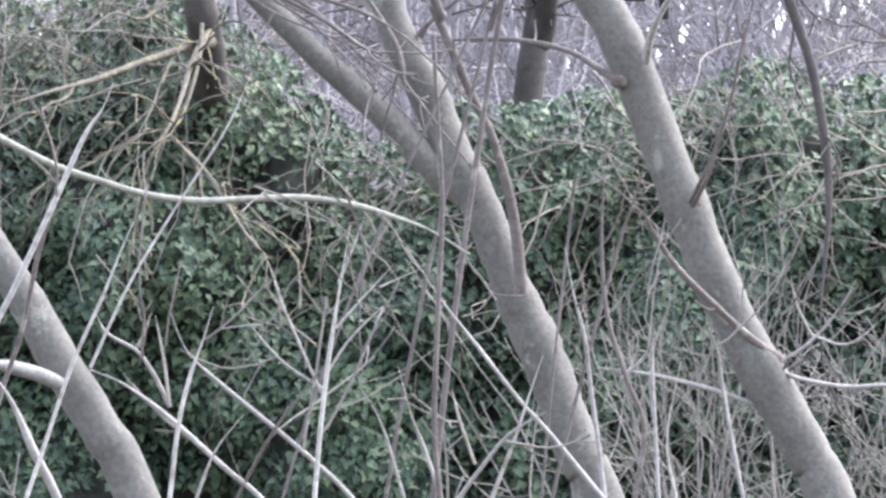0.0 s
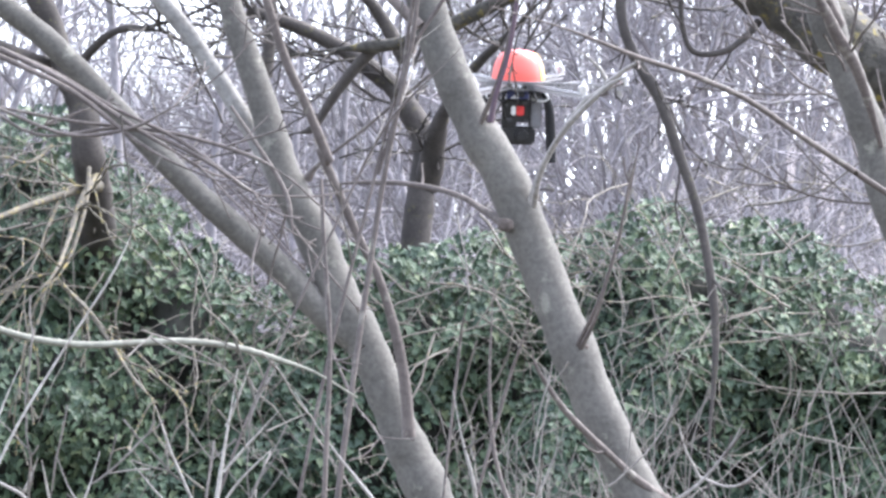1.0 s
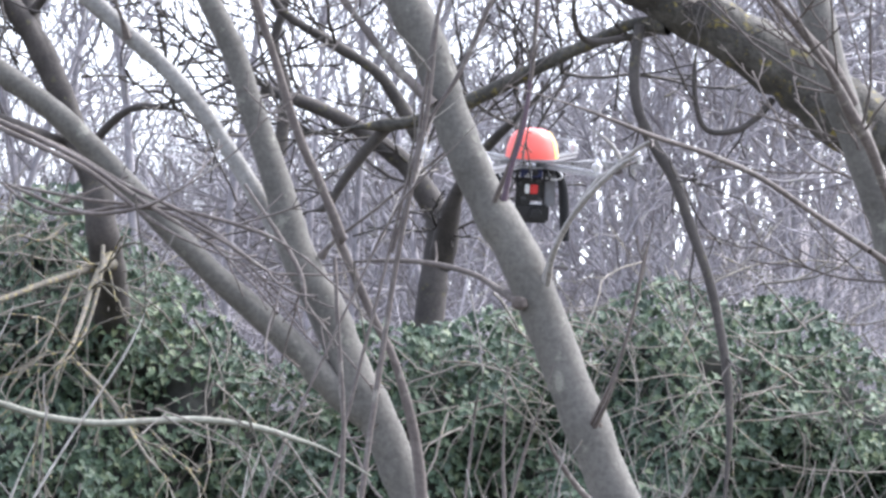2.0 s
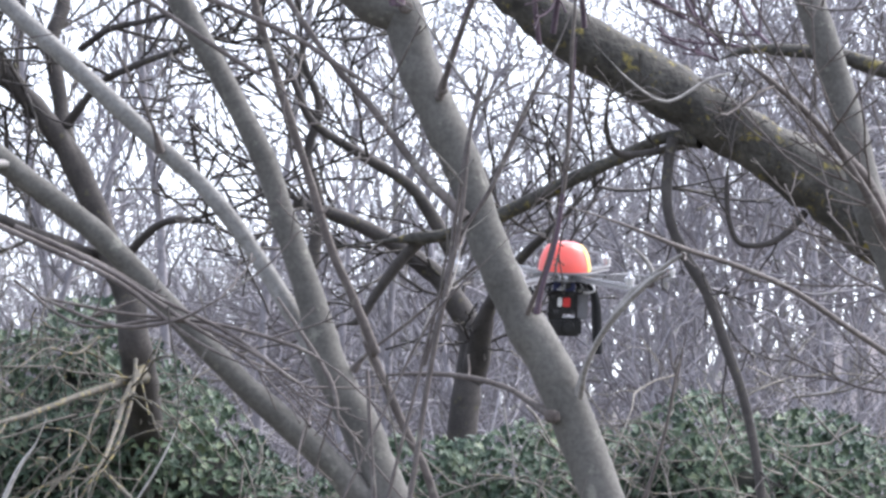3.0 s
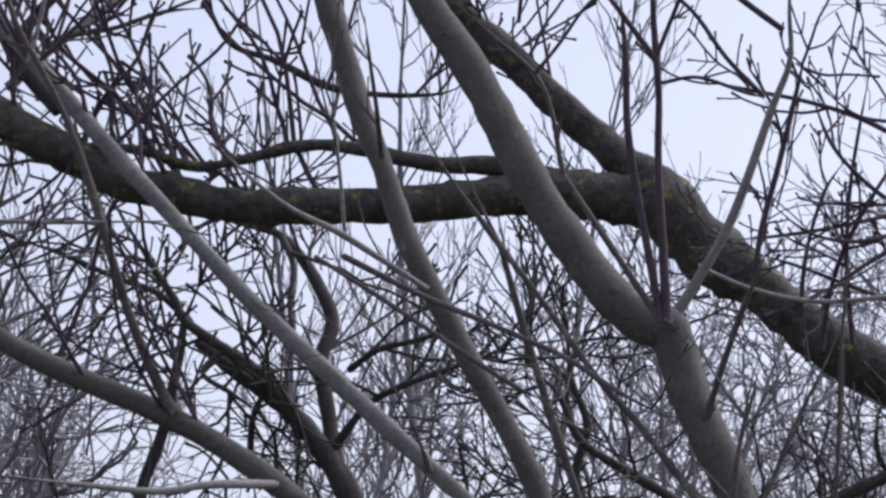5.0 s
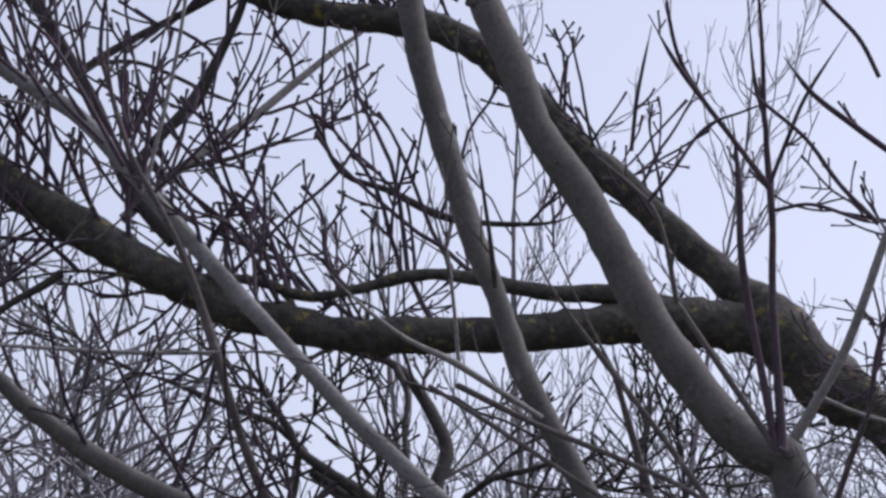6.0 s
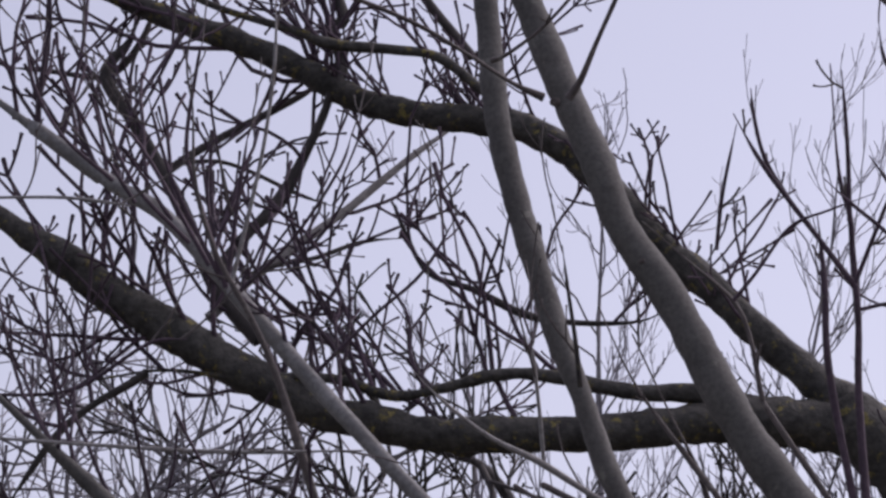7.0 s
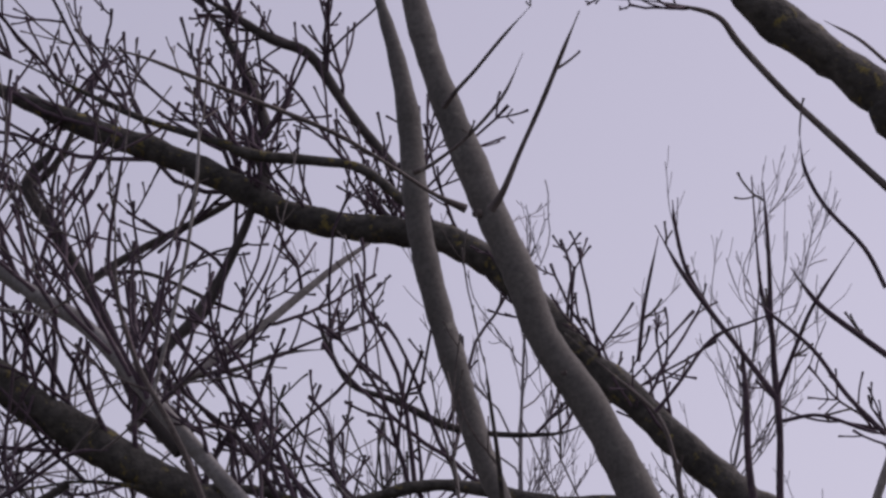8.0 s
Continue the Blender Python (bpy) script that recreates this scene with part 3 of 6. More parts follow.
stem(tree_a, "twig", TAN, [(-0.697, 7.600, 2.470, 0.0033), (-0.540, 7.576, 2.437, 0.0037), (-0.337, 7.544, 2.409, 0.0041), (-0.171, 7.517, 2.359, 0.0046), (-0.076, 7.500, 2.304, 0.0041)])
stem(tree_a, "twig", TAN, [(-0.768, 7.600, 2.624, 0.0065), (-0.658, 7.580, 2.573, 0.0060), (-0.549, 7.560, 2.516, 0.0056), (-0.405, 7.531, 2.417, 0.0051), (-0.249, 7.500, 2.319, 0.0046)])
stem(tree_a, "twig", TAN, [(-0.956, 7.600, 2.698, 0.0065), (-0.809, 7.582, 2.628, 0.0065), (-0.650, 7.562, 2.553, 0.0060), (-0.530, 7.546, 2.490, 0.0056), (-0.373, 7.524, 2.368, 0.0046), (-0.183, 7.500, 2.282, 0.0028)])
stem(tree_a, "twig", TAN, [(-0.713, 7.600, 2.473, 0.0037), (-0.554, 7.559, 2.408, 0.0041), (-0.421, 7.526, 2.416, 0.0041), (-0.325, 7.500, 2.460, 0.0028)])
stem(tree_a, "twig", TAN, [(-0.709, 7.600, 3.256, 0.0046), (-0.572, 7.573, 3.163, 0.0056), (-0.425, 7.543, 3.058, 0.0056), (-0.279, 7.514, 2.955, 0.0055), (-0.207, 7.500, 2.916, 0.0046)])
stem(tree_a, "twig", TAN, [(-0.648, 7.600, 3.256, 0.0074), (-0.476, 7.576, 3.163, 0.0069), (-0.305, 7.552, 3.084, 0.0064), (-0.172, 7.534, 3.019, 0.0060), (-0.040, 7.514, 2.930, 0.0055), (0.055, 7.500, 2.879, 0.0046)])
stem(tree_a, "twig", TAN, [(-0.210, 7.600, 2.472, 0.0033), (-0.101, 7.533, 2.297, 0.0055), (-0.078, 7.500, 2.199, 0.0055)])
stem(tree_a, "twig", TAN, [(-0.020, 7.600, 2.316, 0.0046), (-0.012, 7.556, 2.145, 0.0046), (-0.002, 7.500, 1.927, 0.0041)])
stem(tree_a, "twig", GREYT, [(0.118, 7.600, 3.228, 0.0042), (0.226, 7.586, 3.175, 0.0046), (0.370, 7.568, 3.140, 0.0051), (0.550, 7.547, 3.147, 0.0056), (0.729, 7.525, 3.142, 0.0051), (0.926, 7.500, 3.075, 0.0041)])
stem(tree_a, "twig", GREYT, [(0.757, 7.600, 2.954, 0.0033), (0.707, 7.585, 2.937, 0.0036), (0.619, 7.558, 2.886, 0.0033), (0.546, 7.534, 2.919, 0.0024), (0.461, 7.500, 2.998, 0.0011)])
stem(tree_a, "twig", SHOOT, [(-1.413, 7.950, 3.808, 0.0073), (-1.486, 7.909, 4.043, 0.0058), (-1.506, 7.890, 4.148, 0.0053), (-1.479, 7.859, 4.331, 0.0043), (-1.466, 7.850, 4.383, 0.0029)])
stem(tree_a, "twig", SHOOT, [(-1.411, 7.950, 3.821, 0.0059), (-1.376, 7.887, 4.034, 0.0043), (-1.353, 7.850, 4.159, 0.0029)])
stem(tree_a, "twig", SHOOT, [(-1.425, 7.950, 3.828, 0.0059), (-1.531, 7.898, 4.041, 0.0048), (-1.576, 7.865, 4.183, 0.0038), (-1.591, 7.850, 4.248, 0.0024)])
stem(tree_a, "twig", SHOOT, [(-1.464, 8.000, 3.877, 0.0059), (-1.624, 7.946, 4.155, 0.0049), (-1.717, 7.924, 4.247, 0.0038), (-1.758, 7.900, 4.381, 0.0024)])
stem(tree_a, "twig", SHOOT, [(-1.512, 8.000, 3.933, 0.0054), (-1.638, 7.965, 4.064, 0.0049), (-1.704, 7.934, 4.209, 0.0043), (-1.737, 7.900, 4.380, 0.0029)])
stem(tree_a, "twig", SHOOT, [(-1.644, 8.000, 4.033, 0.0054), (-1.736, 7.963, 4.177, 0.0044), (-1.802, 7.933, 4.295, 0.0039), (-1.868, 7.900, 4.426, 0.0024)])
stem(tree_a, "twig", SHOOT, [(-1.700, 8.000, 4.090, 0.0054), (-1.818, 7.964, 4.193, 0.0044), (-1.884, 7.934, 4.311, 0.0039), (-1.910, 7.900, 4.456, 0.0024)])
stem(tree_a, "twig", SHOOT, [(-1.387, 7.950, 3.793, 0.0054), (-1.251, 7.911, 3.915, 0.0043), (-1.143, 7.871, 4.064, 0.0038), (-1.109, 7.850, 4.152, 0.0024)])
stem(tree_a, "twig", SHOOT, [(-1.198, 7.950, 3.602, 0.0054), (-1.064, 7.915, 3.724, 0.0043), (-0.945, 7.885, 3.821, 0.0043), (-0.852, 7.850, 3.970, 0.0029)])
stem(tree_a, "twig", GREYT, [(-1.380, 7.800, 3.752, 0.0057), (-1.335, 7.774, 3.931, 0.0052), (-1.296, 7.748, 4.111, 0.0047), (-1.274, 7.722, 4.292, 0.0042), (-1.273, 7.700, 4.449, 0.0037)])
stem(tree_a, "twig", GREYT, [(-1.897, 7.700, 3.402, 0.0037), (-1.607, 7.666, 3.371, 0.0047), (-1.347, 7.636, 3.347, 0.0051), (-1.042, 7.600, 3.337, 0.0056)])
stem(tree_a, "twig", GREYT, [(-1.922, 7.700, 3.963, 0.0033), (-1.726, 7.644, 3.941, 0.0042), (-1.574, 7.600, 3.905, 0.0046)])
stem(tree_a, "twig", SHOOT, [(-1.951, 7.900, 3.549, 0.0038), (-1.744, 7.859, 3.549, 0.0048), (-1.569, 7.819, 3.642, 0.0048), (-1.474, 7.800, 3.648, 0.0043)])

tree_b = thing("grey_tree", (1.17, 7.48, 0.0), "slender grey-barked leaning tree with knots and budding shoots", "tree")
stem(tree_b, "trunk", GREY, [(1.178, 7.476, -0.100, 0.0743), (1.057, 7.484, 0.593, 0.0570), (0.814, 7.500, 1.318, 0.0496), (0.757, 7.504, 1.440, 0.0489), (0.659, 7.509, 1.616, 0.0482), (0.571, 7.515, 1.793, 0.0477), (0.498, 7.520, 1.970, 0.0456), (0.410, 7.527, 2.207, 0.0457), (0.361, 7.530, 2.326, 0.0437), (0.300, 7.533, 2.429, 0.0424), (0.229, 7.538, 2.597, 0.0417), (0.179, 7.543, 2.752, 0.0424), (0.096, 7.548, 2.935, 0.0438), (0.055, 7.552, 3.071, 0.0465), (0.029, 7.553, 3.084, 0.0465), (-0.058, 7.555, 3.142, 0.0472), (-0.177, 7.561, 3.305, 0.0421), (-0.272, 7.566, 3.470, 0.0408), (-0.369, 7.572, 3.664, 0.0390), (-0.476, 7.582, 3.836, 0.0374), (-0.525, 7.592, 3.973, 0.0363), (-0.577, 7.602, 4.095, 0.0357), (-0.621, 7.612, 4.206, 0.0352), (-0.667, 7.622, 4.318, 0.0334), (-0.708, 7.632, 4.431, 0.0317), (-0.744, 7.642, 4.545, 0.0299), (-0.774, 7.652, 4.661, 0.0276), (-0.811, 7.662, 4.805, 0.0240)])
stem(tree_b, "branch", GREYT, [(0.041, 7.600, 3.079, 0.0131), (0.080, 7.573, 3.132, 0.0125), (0.117, 7.545, 3.187, 0.0113), (0.190, 7.485, 3.307, 0.0104), (0.273, 7.388, 3.515, 0.0086), (0.312, 7.341, 3.612, 0.0060), (0.311, 7.290, 3.724, 0.0059), (0.326, 7.200, 3.918, 0.0042)])
stem(tree_b, "branch", TAN, [(0.188, 7.500, 2.628, 0.0130), (0.117, 7.516, 2.702, 0.0105), (0.058, 7.532, 2.777, 0.0087), (-0.014, 7.551, 2.877, 0.0079), (-0.098, 7.572, 2.977, 0.0070), (-0.210, 7.603, 3.143, 0.0070), (-0.284, 7.623, 3.247, 0.0070), (-0.342, 7.639, 3.329, 0.0071), (-0.455, 7.671, 3.502, 0.0053), (-0.532, 7.700, 3.678, 0.0045)])
stem(tree_b, "branch", TAN, [(0.378, 7.500, 2.205, 0.0139), (0.328, 7.569, 2.244, 0.0075), (0.271, 7.645, 2.286, 0.0062), (0.178, 7.752, 2.319, 0.0058), (0.069, 7.869, 2.334, 0.0050), (-0.055, 8.000, 2.336, 0.0037)])
stem(tree_b, "branch", GREYT, [(0.411, 7.500, 2.241, 0.0065), (0.438, 7.458, 2.320, 0.0056), (0.478, 7.417, 2.392, 0.0056), (0.522, 7.379, 2.453, 0.0055), (0.567, 7.350, 2.488, 0.0051), (0.536, 7.322, 2.533, 0.0034), (0.494, 7.300, 2.554, 0.0021)])
stem(tree_b, "branch", GREYT, [(0.563, 7.300, 2.482, 0.0059), (0.600, 7.248, 2.507, 0.0042), (0.636, 7.200, 2.524, 0.0029)])
stem(tree_b, "branch", TAN, [(0.700, 7.500, 1.628, 0.0174), (0.638, 7.466, 1.675, 0.0095), (0.565, 7.423, 1.738, 0.0077), (0.480, 7.370, 1.818, 0.0068), (0.420, 7.322, 1.903, 0.0042), (0.407, 7.300, 1.948, 0.0025)])
stem(tree_b, "branch", TAN, [(0.511, 7.480, 1.952, 0.0056), (0.554, 7.369, 2.054, 0.0041), (0.585, 7.294, 2.165, 0.0037), (0.604, 7.239, 2.275, 0.0030), (0.623, 7.200, 2.351, 0.0023)])
stem(tree_b, "branch", GREYT, [(0.419, 7.400, 2.241, 0.0068), (0.427, 7.324, 2.298, 0.0060), (0.456, 7.233, 2.358, 0.0059), (0.501, 7.137, 2.410, 0.0058), (0.551, 7.046, 2.450, 0.0057), (0.581, 7.000, 2.461, 0.0037)])
stem(tree_b, "branch", TAN, [(0.314, 7.480, 2.423, 0.0056), (0.354, 7.379, 2.524, 0.0048), (0.382, 7.304, 2.656, 0.0044), (0.392, 7.250, 2.788, 0.0047), (0.396, 7.191, 2.929, 0.0040), (0.406, 7.127, 3.079, 0.0033), (0.411, 7.100, 3.143, 0.0026)])
stem(tree_b, "branch", TAN, [(0.132, 7.500, 2.884, 0.0105), (0.155, 7.433, 2.951, 0.0061), (0.184, 7.360, 3.021, 0.0051), (0.222, 7.264, 3.108, 0.0046), (0.250, 7.200, 3.165, 0.0038)])
stem(tree_b, "branch", TAN, [(-0.584, 7.500, 4.099, 0.0113), (-0.556, 7.480, 4.133, 0.0078), (-0.516, 7.441, 4.211, 0.0056), (-0.463, 7.390, 4.309, 0.0056), (-0.409, 7.334, 4.418, 0.0047), (-0.376, 7.300, 4.483, 0.0034)])
stem(tree_b, "branch", TAN, [(-0.755, 7.500, 4.190, 0.0069), (-0.712, 7.488, 4.205, 0.0047), (-0.629, 7.460, 4.260, 0.0039), (-0.552, 7.429, 4.339, 0.0039), (-0.506, 7.400, 4.426, 0.0021)])
stem(tree_b, "branch", TAN, [(-0.689, 7.500, 4.342, 0.0078), (-0.655, 7.466, 4.371, 0.0052), (-0.614, 7.429, 4.400, 0.0043), (-0.547, 7.363, 4.453, 0.0039), (-0.481, 7.300, 4.499, 0.0021)])
stem(tree_b, "branch", TAN, [(0.517, 7.480, 1.947, 0.0056), (0.544, 7.391, 2.009, 0.0041), (0.565, 7.335, 2.088, 0.0034), (0.590, 7.288, 2.188, 0.0030), (0.614, 7.231, 2.308, 0.0026), (0.623, 7.200, 2.373, 0.0020)])
stem(tree_b, "twig", SHOOT, [(0.048, 7.300, 3.041, 0.0116), (0.034, 7.269, 3.360, 0.0081), (0.036, 7.253, 3.524, 0.0074), (0.027, 7.239, 3.666, 0.0069), (0.023, 7.232, 3.738, 0.0057), (0.002, 7.222, 3.834, 0.0052), (-0.011, 7.200, 4.057, 0.0040)])
stem(tree_b, "twig", SHOOT, [(0.022, 7.000, 3.657, 0.0056), (0.020, 6.948, 3.808, 0.0044), (0.012, 6.900, 3.942, 0.0033)])
stem(tree_b, "twig", SHOOT, [(0.030, 7.000, 3.521, 0.0068), (-0.041, 6.972, 3.615, 0.0056), (-0.096, 6.950, 3.686, 0.0055), (-0.156, 6.925, 3.769, 0.0049), (-0.205, 6.900, 3.857, 0.0033)])
stem(tree_b, "twig", SHOOT, [(-0.096, 7.000, 3.701, 0.0049), (-0.145, 6.960, 3.780, 0.0044), (-0.166, 6.921, 3.863, 0.0039), (-0.170, 6.900, 3.910, 0.0027)])
stem(tree_b, "twig", SHOOT, [(0.030, 7.000, 3.527, 0.0049), (0.072, 6.968, 3.623, 0.0044), (0.108, 6.943, 3.698, 0.0039), (0.189, 6.900, 3.812, 0.0027)])
stem(tree_b, "twig", SHOOT, [(0.036, 7.300, 3.042, 0.0092), (-0.025, 7.247, 3.404, 0.0081), (-0.031, 7.224, 3.566, 0.0069), (-0.037, 7.210, 3.659, 0.0046), (-0.044, 7.200, 3.730, 0.0034)])
stem(tree_b, "twig", TAN, [(0.031, 7.300, 3.053, 0.0080), (-0.148, 7.261, 3.325, 0.0062), (-0.165, 7.256, 3.360, 0.0062), (-0.186, 7.241, 3.477, 0.0053), (-0.220, 7.230, 3.559, 0.0044), (-0.312, 7.215, 3.642, 0.0031), (-0.405, 7.200, 3.725, 0.0022)])
stem(tree_b, "twig", SHOOT, [(0.245, 7.000, 3.442, 0.0056), (0.170, 6.973, 3.517, 0.0049), (0.105, 6.945, 3.604, 0.0044), (0.028, 6.919, 3.668, 0.0039), (-0.027, 6.900, 3.717, 0.0027)])
stem(tree_b, "twig", SHOOT, [(0.285, 7.000, 3.581, 0.0068), (0.207, 6.968, 3.632, 0.0066), (0.119, 6.931, 3.694, 0.0055), (0.064, 6.900, 3.762, 0.0033)])
stem(tree_b, "twig", SHOOT, [(0.254, 7.000, 3.747, 0.0049), (0.213, 6.975, 3.824, 0.0049), (0.136, 6.943, 3.905, 0.0044), (0.097, 6.920, 3.977, 0.0039), (0.088, 6.900, 4.042, 0.0022)])
stem(tree_b, "twig", SHOOT, [(-0.213, 7.000, 3.497, 0.0044), (-0.166, 6.980, 3.549, 0.0039), (-0.097, 6.949, 3.633, 0.0034), (-0.017, 6.926, 3.660, 0.0027), (0.073, 6.900, 3.685, 0.0022)])
stem(tree_b, "twig", SHOOT, [(0.041, 7.000, 3.474, 0.0044), (0.113, 6.965, 3.475, 0.0039), (0.200, 6.921, 3.433, 0.0039), (0.241, 6.900, 3.415, 0.0039)])
stem(tree_b, "twig", SHOOT, [(-0.246, 7.000, 3.603, 0.0044), (-0.231, 6.955, 3.708, 0.0039), (-0.200, 6.900, 3.833, 0.0027)])
stem(tree_b, "twig", GREYT, [(0.695, 7.520, 1.528, 0.0053), (0.647, 7.507, 1.540, 0.0053), (0.557, 7.483, 1.570, 0.0053), (0.439, 7.451, 1.599, 0.0044), (0.321, 7.420, 1.616, 0.0029)])
stem(tree_b, "twig", GREYT, [(0.664, 7.500, 1.616, 0.0047), (0.693, 7.491, 1.611, 0.0047), (0.744, 7.473, 1.591, 0.0046), (0.834, 7.444, 1.576, 0.0046), (0.910, 7.419, 1.579, 0.0042), (0.968, 7.400, 1.570, 0.0035)])
stem(tree_b, "twig", GREYT, [(0.701, 7.450, 1.628, 0.0036), (0.762, 7.416, 1.674, 0.0033), (0.816, 7.376, 1.743, 0.0025), (0.842, 7.350, 1.794, 0.0014)])
stem(tree_b, "twig", GREYT, [(0.765, 7.450, 1.675, 0.0033), (0.725, 7.393, 1.743, 0.0025), (0.709, 7.350, 1.800, 0.0014)])
stem(tree_b, "twig", GREYT, [(0.754, 7.450, 1.686, 0.0026), (0.830, 7.404, 1.663, 0.0026), (0.902, 7.350, 1.720, 0.0014)])
stem(tree_b, "twig", SHOOT, [(0.328, 7.350, 2.409, 0.0075), (0.340, 7.340, 2.466, 0.0052), (0.369, 7.321, 2.568, 0.0047), (0.391, 7.291, 2.739, 0.0046), (0.402, 7.264, 2.887, 0.0046), (0.408, 7.250, 2.966, 0.0029)])

tree_c = thing("grey_tree", (-0.15, 6.50, 0.0), "young grey-barked tree leaning over the brush", "tree")
stem(tree_c, "trunk", GREY, [(-0.146, 6.500, -0.100, 0.0580), (-0.278, 6.500, 0.612, 0.0445), (-0.543, 6.500, 1.360, 0.0387), (-0.609, 6.500, 1.497, 0.0387), (-0.688, 6.500, 1.624, 0.0366), (-0.749, 6.500, 1.731, 0.0346), (-0.811, 6.500, 1.828, 0.0305), (-0.870, 6.500, 1.910, 0.0265)])
stem(tree_c, "branch", PALE, [(-0.665, 6.500, 1.574, 0.0113), (-0.726, 6.410, 1.604, 0.0134), (-0.803, 6.300, 1.624, 0.0124)])
stem(tree_c, "branch", GREYG, [(-0.863, 6.520, 2.064, 0.0076), (-0.785, 6.547, 2.020, 0.0065), (-0.705, 6.574, 1.980, 0.0065), (-0.625, 6.599, 1.954, 0.0065), (-0.544, 6.624, 1.931, 0.0065), (-0.453, 6.651, 1.921, 0.0066), (-0.360, 6.678, 1.926, 0.0066), (-0.267, 6.705, 1.930, 0.0066), (-0.173, 6.732, 1.919, 0.0062), (-0.089, 6.757, 1.895, 0.0062), (-0.025, 6.776, 1.872, 0.0055), (0.049, 6.800, 1.828, 0.0047)])

tree_d = thing("mossy_tree", (3.30, 10.20, 0.0), "old dark tree with heavy crooked limbs and yellow-green moss", "tree")
stem(tree_d, "trunk", MOSS, [(3.300, 10.200, -0.100, 0.2400), (2.750, 10.100, 0.900, 0.2000), (2.250, 10.000, 1.900, 0.1750), (1.768, 10.000, 2.667, 0.1253), (1.467, 10.000, 2.894, 0.0987), (1.250, 10.000, 3.057, 0.0877), (1.082, 10.000, 3.172, 0.0814), (0.826, 10.000, 3.326, 0.0799), (0.504, 10.000, 3.529, 0.0705), (0.330, 10.000, 3.673, 0.0673), (0.256, 10.000, 3.728, 0.0877), (0.130, 10.000, 3.844, 0.0908), (0.027, 10.000, 3.974, 0.0814), (0.002, 10.000, 4.008, 0.0705)])
stem(tree_d, "limb", MOSS, [(0.071, 10.000, 3.934, 0.0705), (-0.020, 10.018, 4.027, 0.0628), (-0.116, 10.037, 4.114, 0.0519), (-0.274, 10.055, 4.265, 0.0472), (-0.434, 10.074, 4.432, 0.0458), (-0.533, 10.092, 4.526, 0.0458), (-0.651, 10.111, 4.663, 0.0459), (-0.799, 10.129, 4.817, 0.0452), (-0.939, 10.147, 4.896, 0.0445), (-1.076, 10.166, 4.926, 0.0430), (-1.248, 10.184, 4.954, 0.0415), (-1.387, 10.203, 4.994, 0.0415), (-1.511, 10.221, 5.062, 0.0400), (-1.601, 10.239, 5.121, 0.0385), (-1.780, 10.258, 5.213, 0.0369), (-1.960, 10.276, 5.288, 0.0354), (-2.142, 10.295, 5.373, 0.0355), (-2.326, 10.313, 5.463, 0.0339), (-2.476, 10.332, 5.545, 0.0307), (-2.702, 10.350, 5.675, 0.0259)])
stem(tree_d, "limb", MOSS, [(0.047, 10.000, 3.917, 0.0681), (-0.097, 9.987, 3.944, 0.0707), (-0.304, 9.974, 3.948, 0.0618), (-0.542, 9.961, 3.926, 0.0547), (-0.783, 9.949, 3.912, 0.0528), (-1.023, 9.936, 3.911, 0.0510), (-1.183, 9.923, 3.917, 0.0527), (-1.344, 9.910, 3.950, 0.0562), (-1.456, 9.897, 3.971, 0.0512), (-1.585, 9.884, 4.031, 0.0526), (-1.748, 9.871, 4.117, 0.0557), (-1.912, 9.859, 4.214, 0.0571), (-2.076, 9.846, 4.314, 0.0555), (-2.209, 9.833, 4.414, 0.0508), (-2.359, 9.820, 4.515, 0.0415), (-2.542, 9.800, 4.632, 0.0384), (-2.819, 9.750, 4.777, 0.0321)])
stem(tree_d, "branch", MOSS, [(-0.127, 10.000, 3.969, 0.0309), (-0.382, 9.975, 4.025, 0.0295), (-0.574, 9.956, 4.032, 0.0235), (-0.702, 9.944, 4.056, 0.0209), (-0.862, 9.928, 4.084, 0.0176), (-0.990, 9.915, 4.079, 0.0189), (-1.150, 9.899, 4.036, 0.0143), (-1.277, 9.887, 4.018, 0.0149), (-1.405, 9.873, 4.059, 0.0149), (-1.534, 9.861, 4.074, 0.0103), (-1.693, 9.845, 4.065, 0.0130), (-1.917, 9.822, 4.088, 0.0116), (-2.140, 9.800, 4.053, 0.0071)])
stem(tree_d, "branch", MOSS, [(0.910, 10.000, 3.195, 0.0296), (0.811, 10.057, 3.207, 0.0179), (0.704, 10.125, 3.166, 0.0180), (0.548, 10.222, 3.107, 0.0208), (0.341, 10.350, 3.018, 0.0218), (0.212, 10.424, 2.982, 0.0185), (0.122, 10.473, 2.977, 0.0186), (0.031, 10.521, 2.975, 0.0110), (-0.120, 10.600, 2.968, 0.0063)])
stem(tree_d, "branch", DARK, [(0.138, 10.500, 2.986, 0.0195), (0.064, 10.529, 2.909, 0.0171), (-0.003, 10.559, 2.820, 0.0147), (-0.053, 10.582, 2.748, 0.0123), (-0.119, 10.600, 2.733, 0.0049)])
stem(tree_d, "branch", DARK, [(0.879, 10.100, 3.194, 0.0129), (0.725, 9.980, 3.147, 0.0104), (0.662, 9.929, 3.151, 0.0092), (0.637, 9.873, 3.206, 0.0080), (0.639, 9.800, 3.281, 0.0051)])
stem(tree_d, "branch", DARK, [(0.831, 10.000, 3.195, 0.0162), (0.812, 9.978, 3.079, 0.0162), (0.817, 9.956, 2.964, 0.0161), (0.861, 9.933, 2.850, 0.0161), (0.913, 9.911, 2.753, 0.0172), (0.963, 9.878, 2.592, 0.0149), (1.005, 9.849, 2.449, 0.0137), (1.038, 9.812, 2.260, 0.0125), (1.046, 9.772, 2.058, 0.0113), (1.022, 9.724, 1.819, 0.0079), (1.011, 9.700, 1.697, 0.0045)])
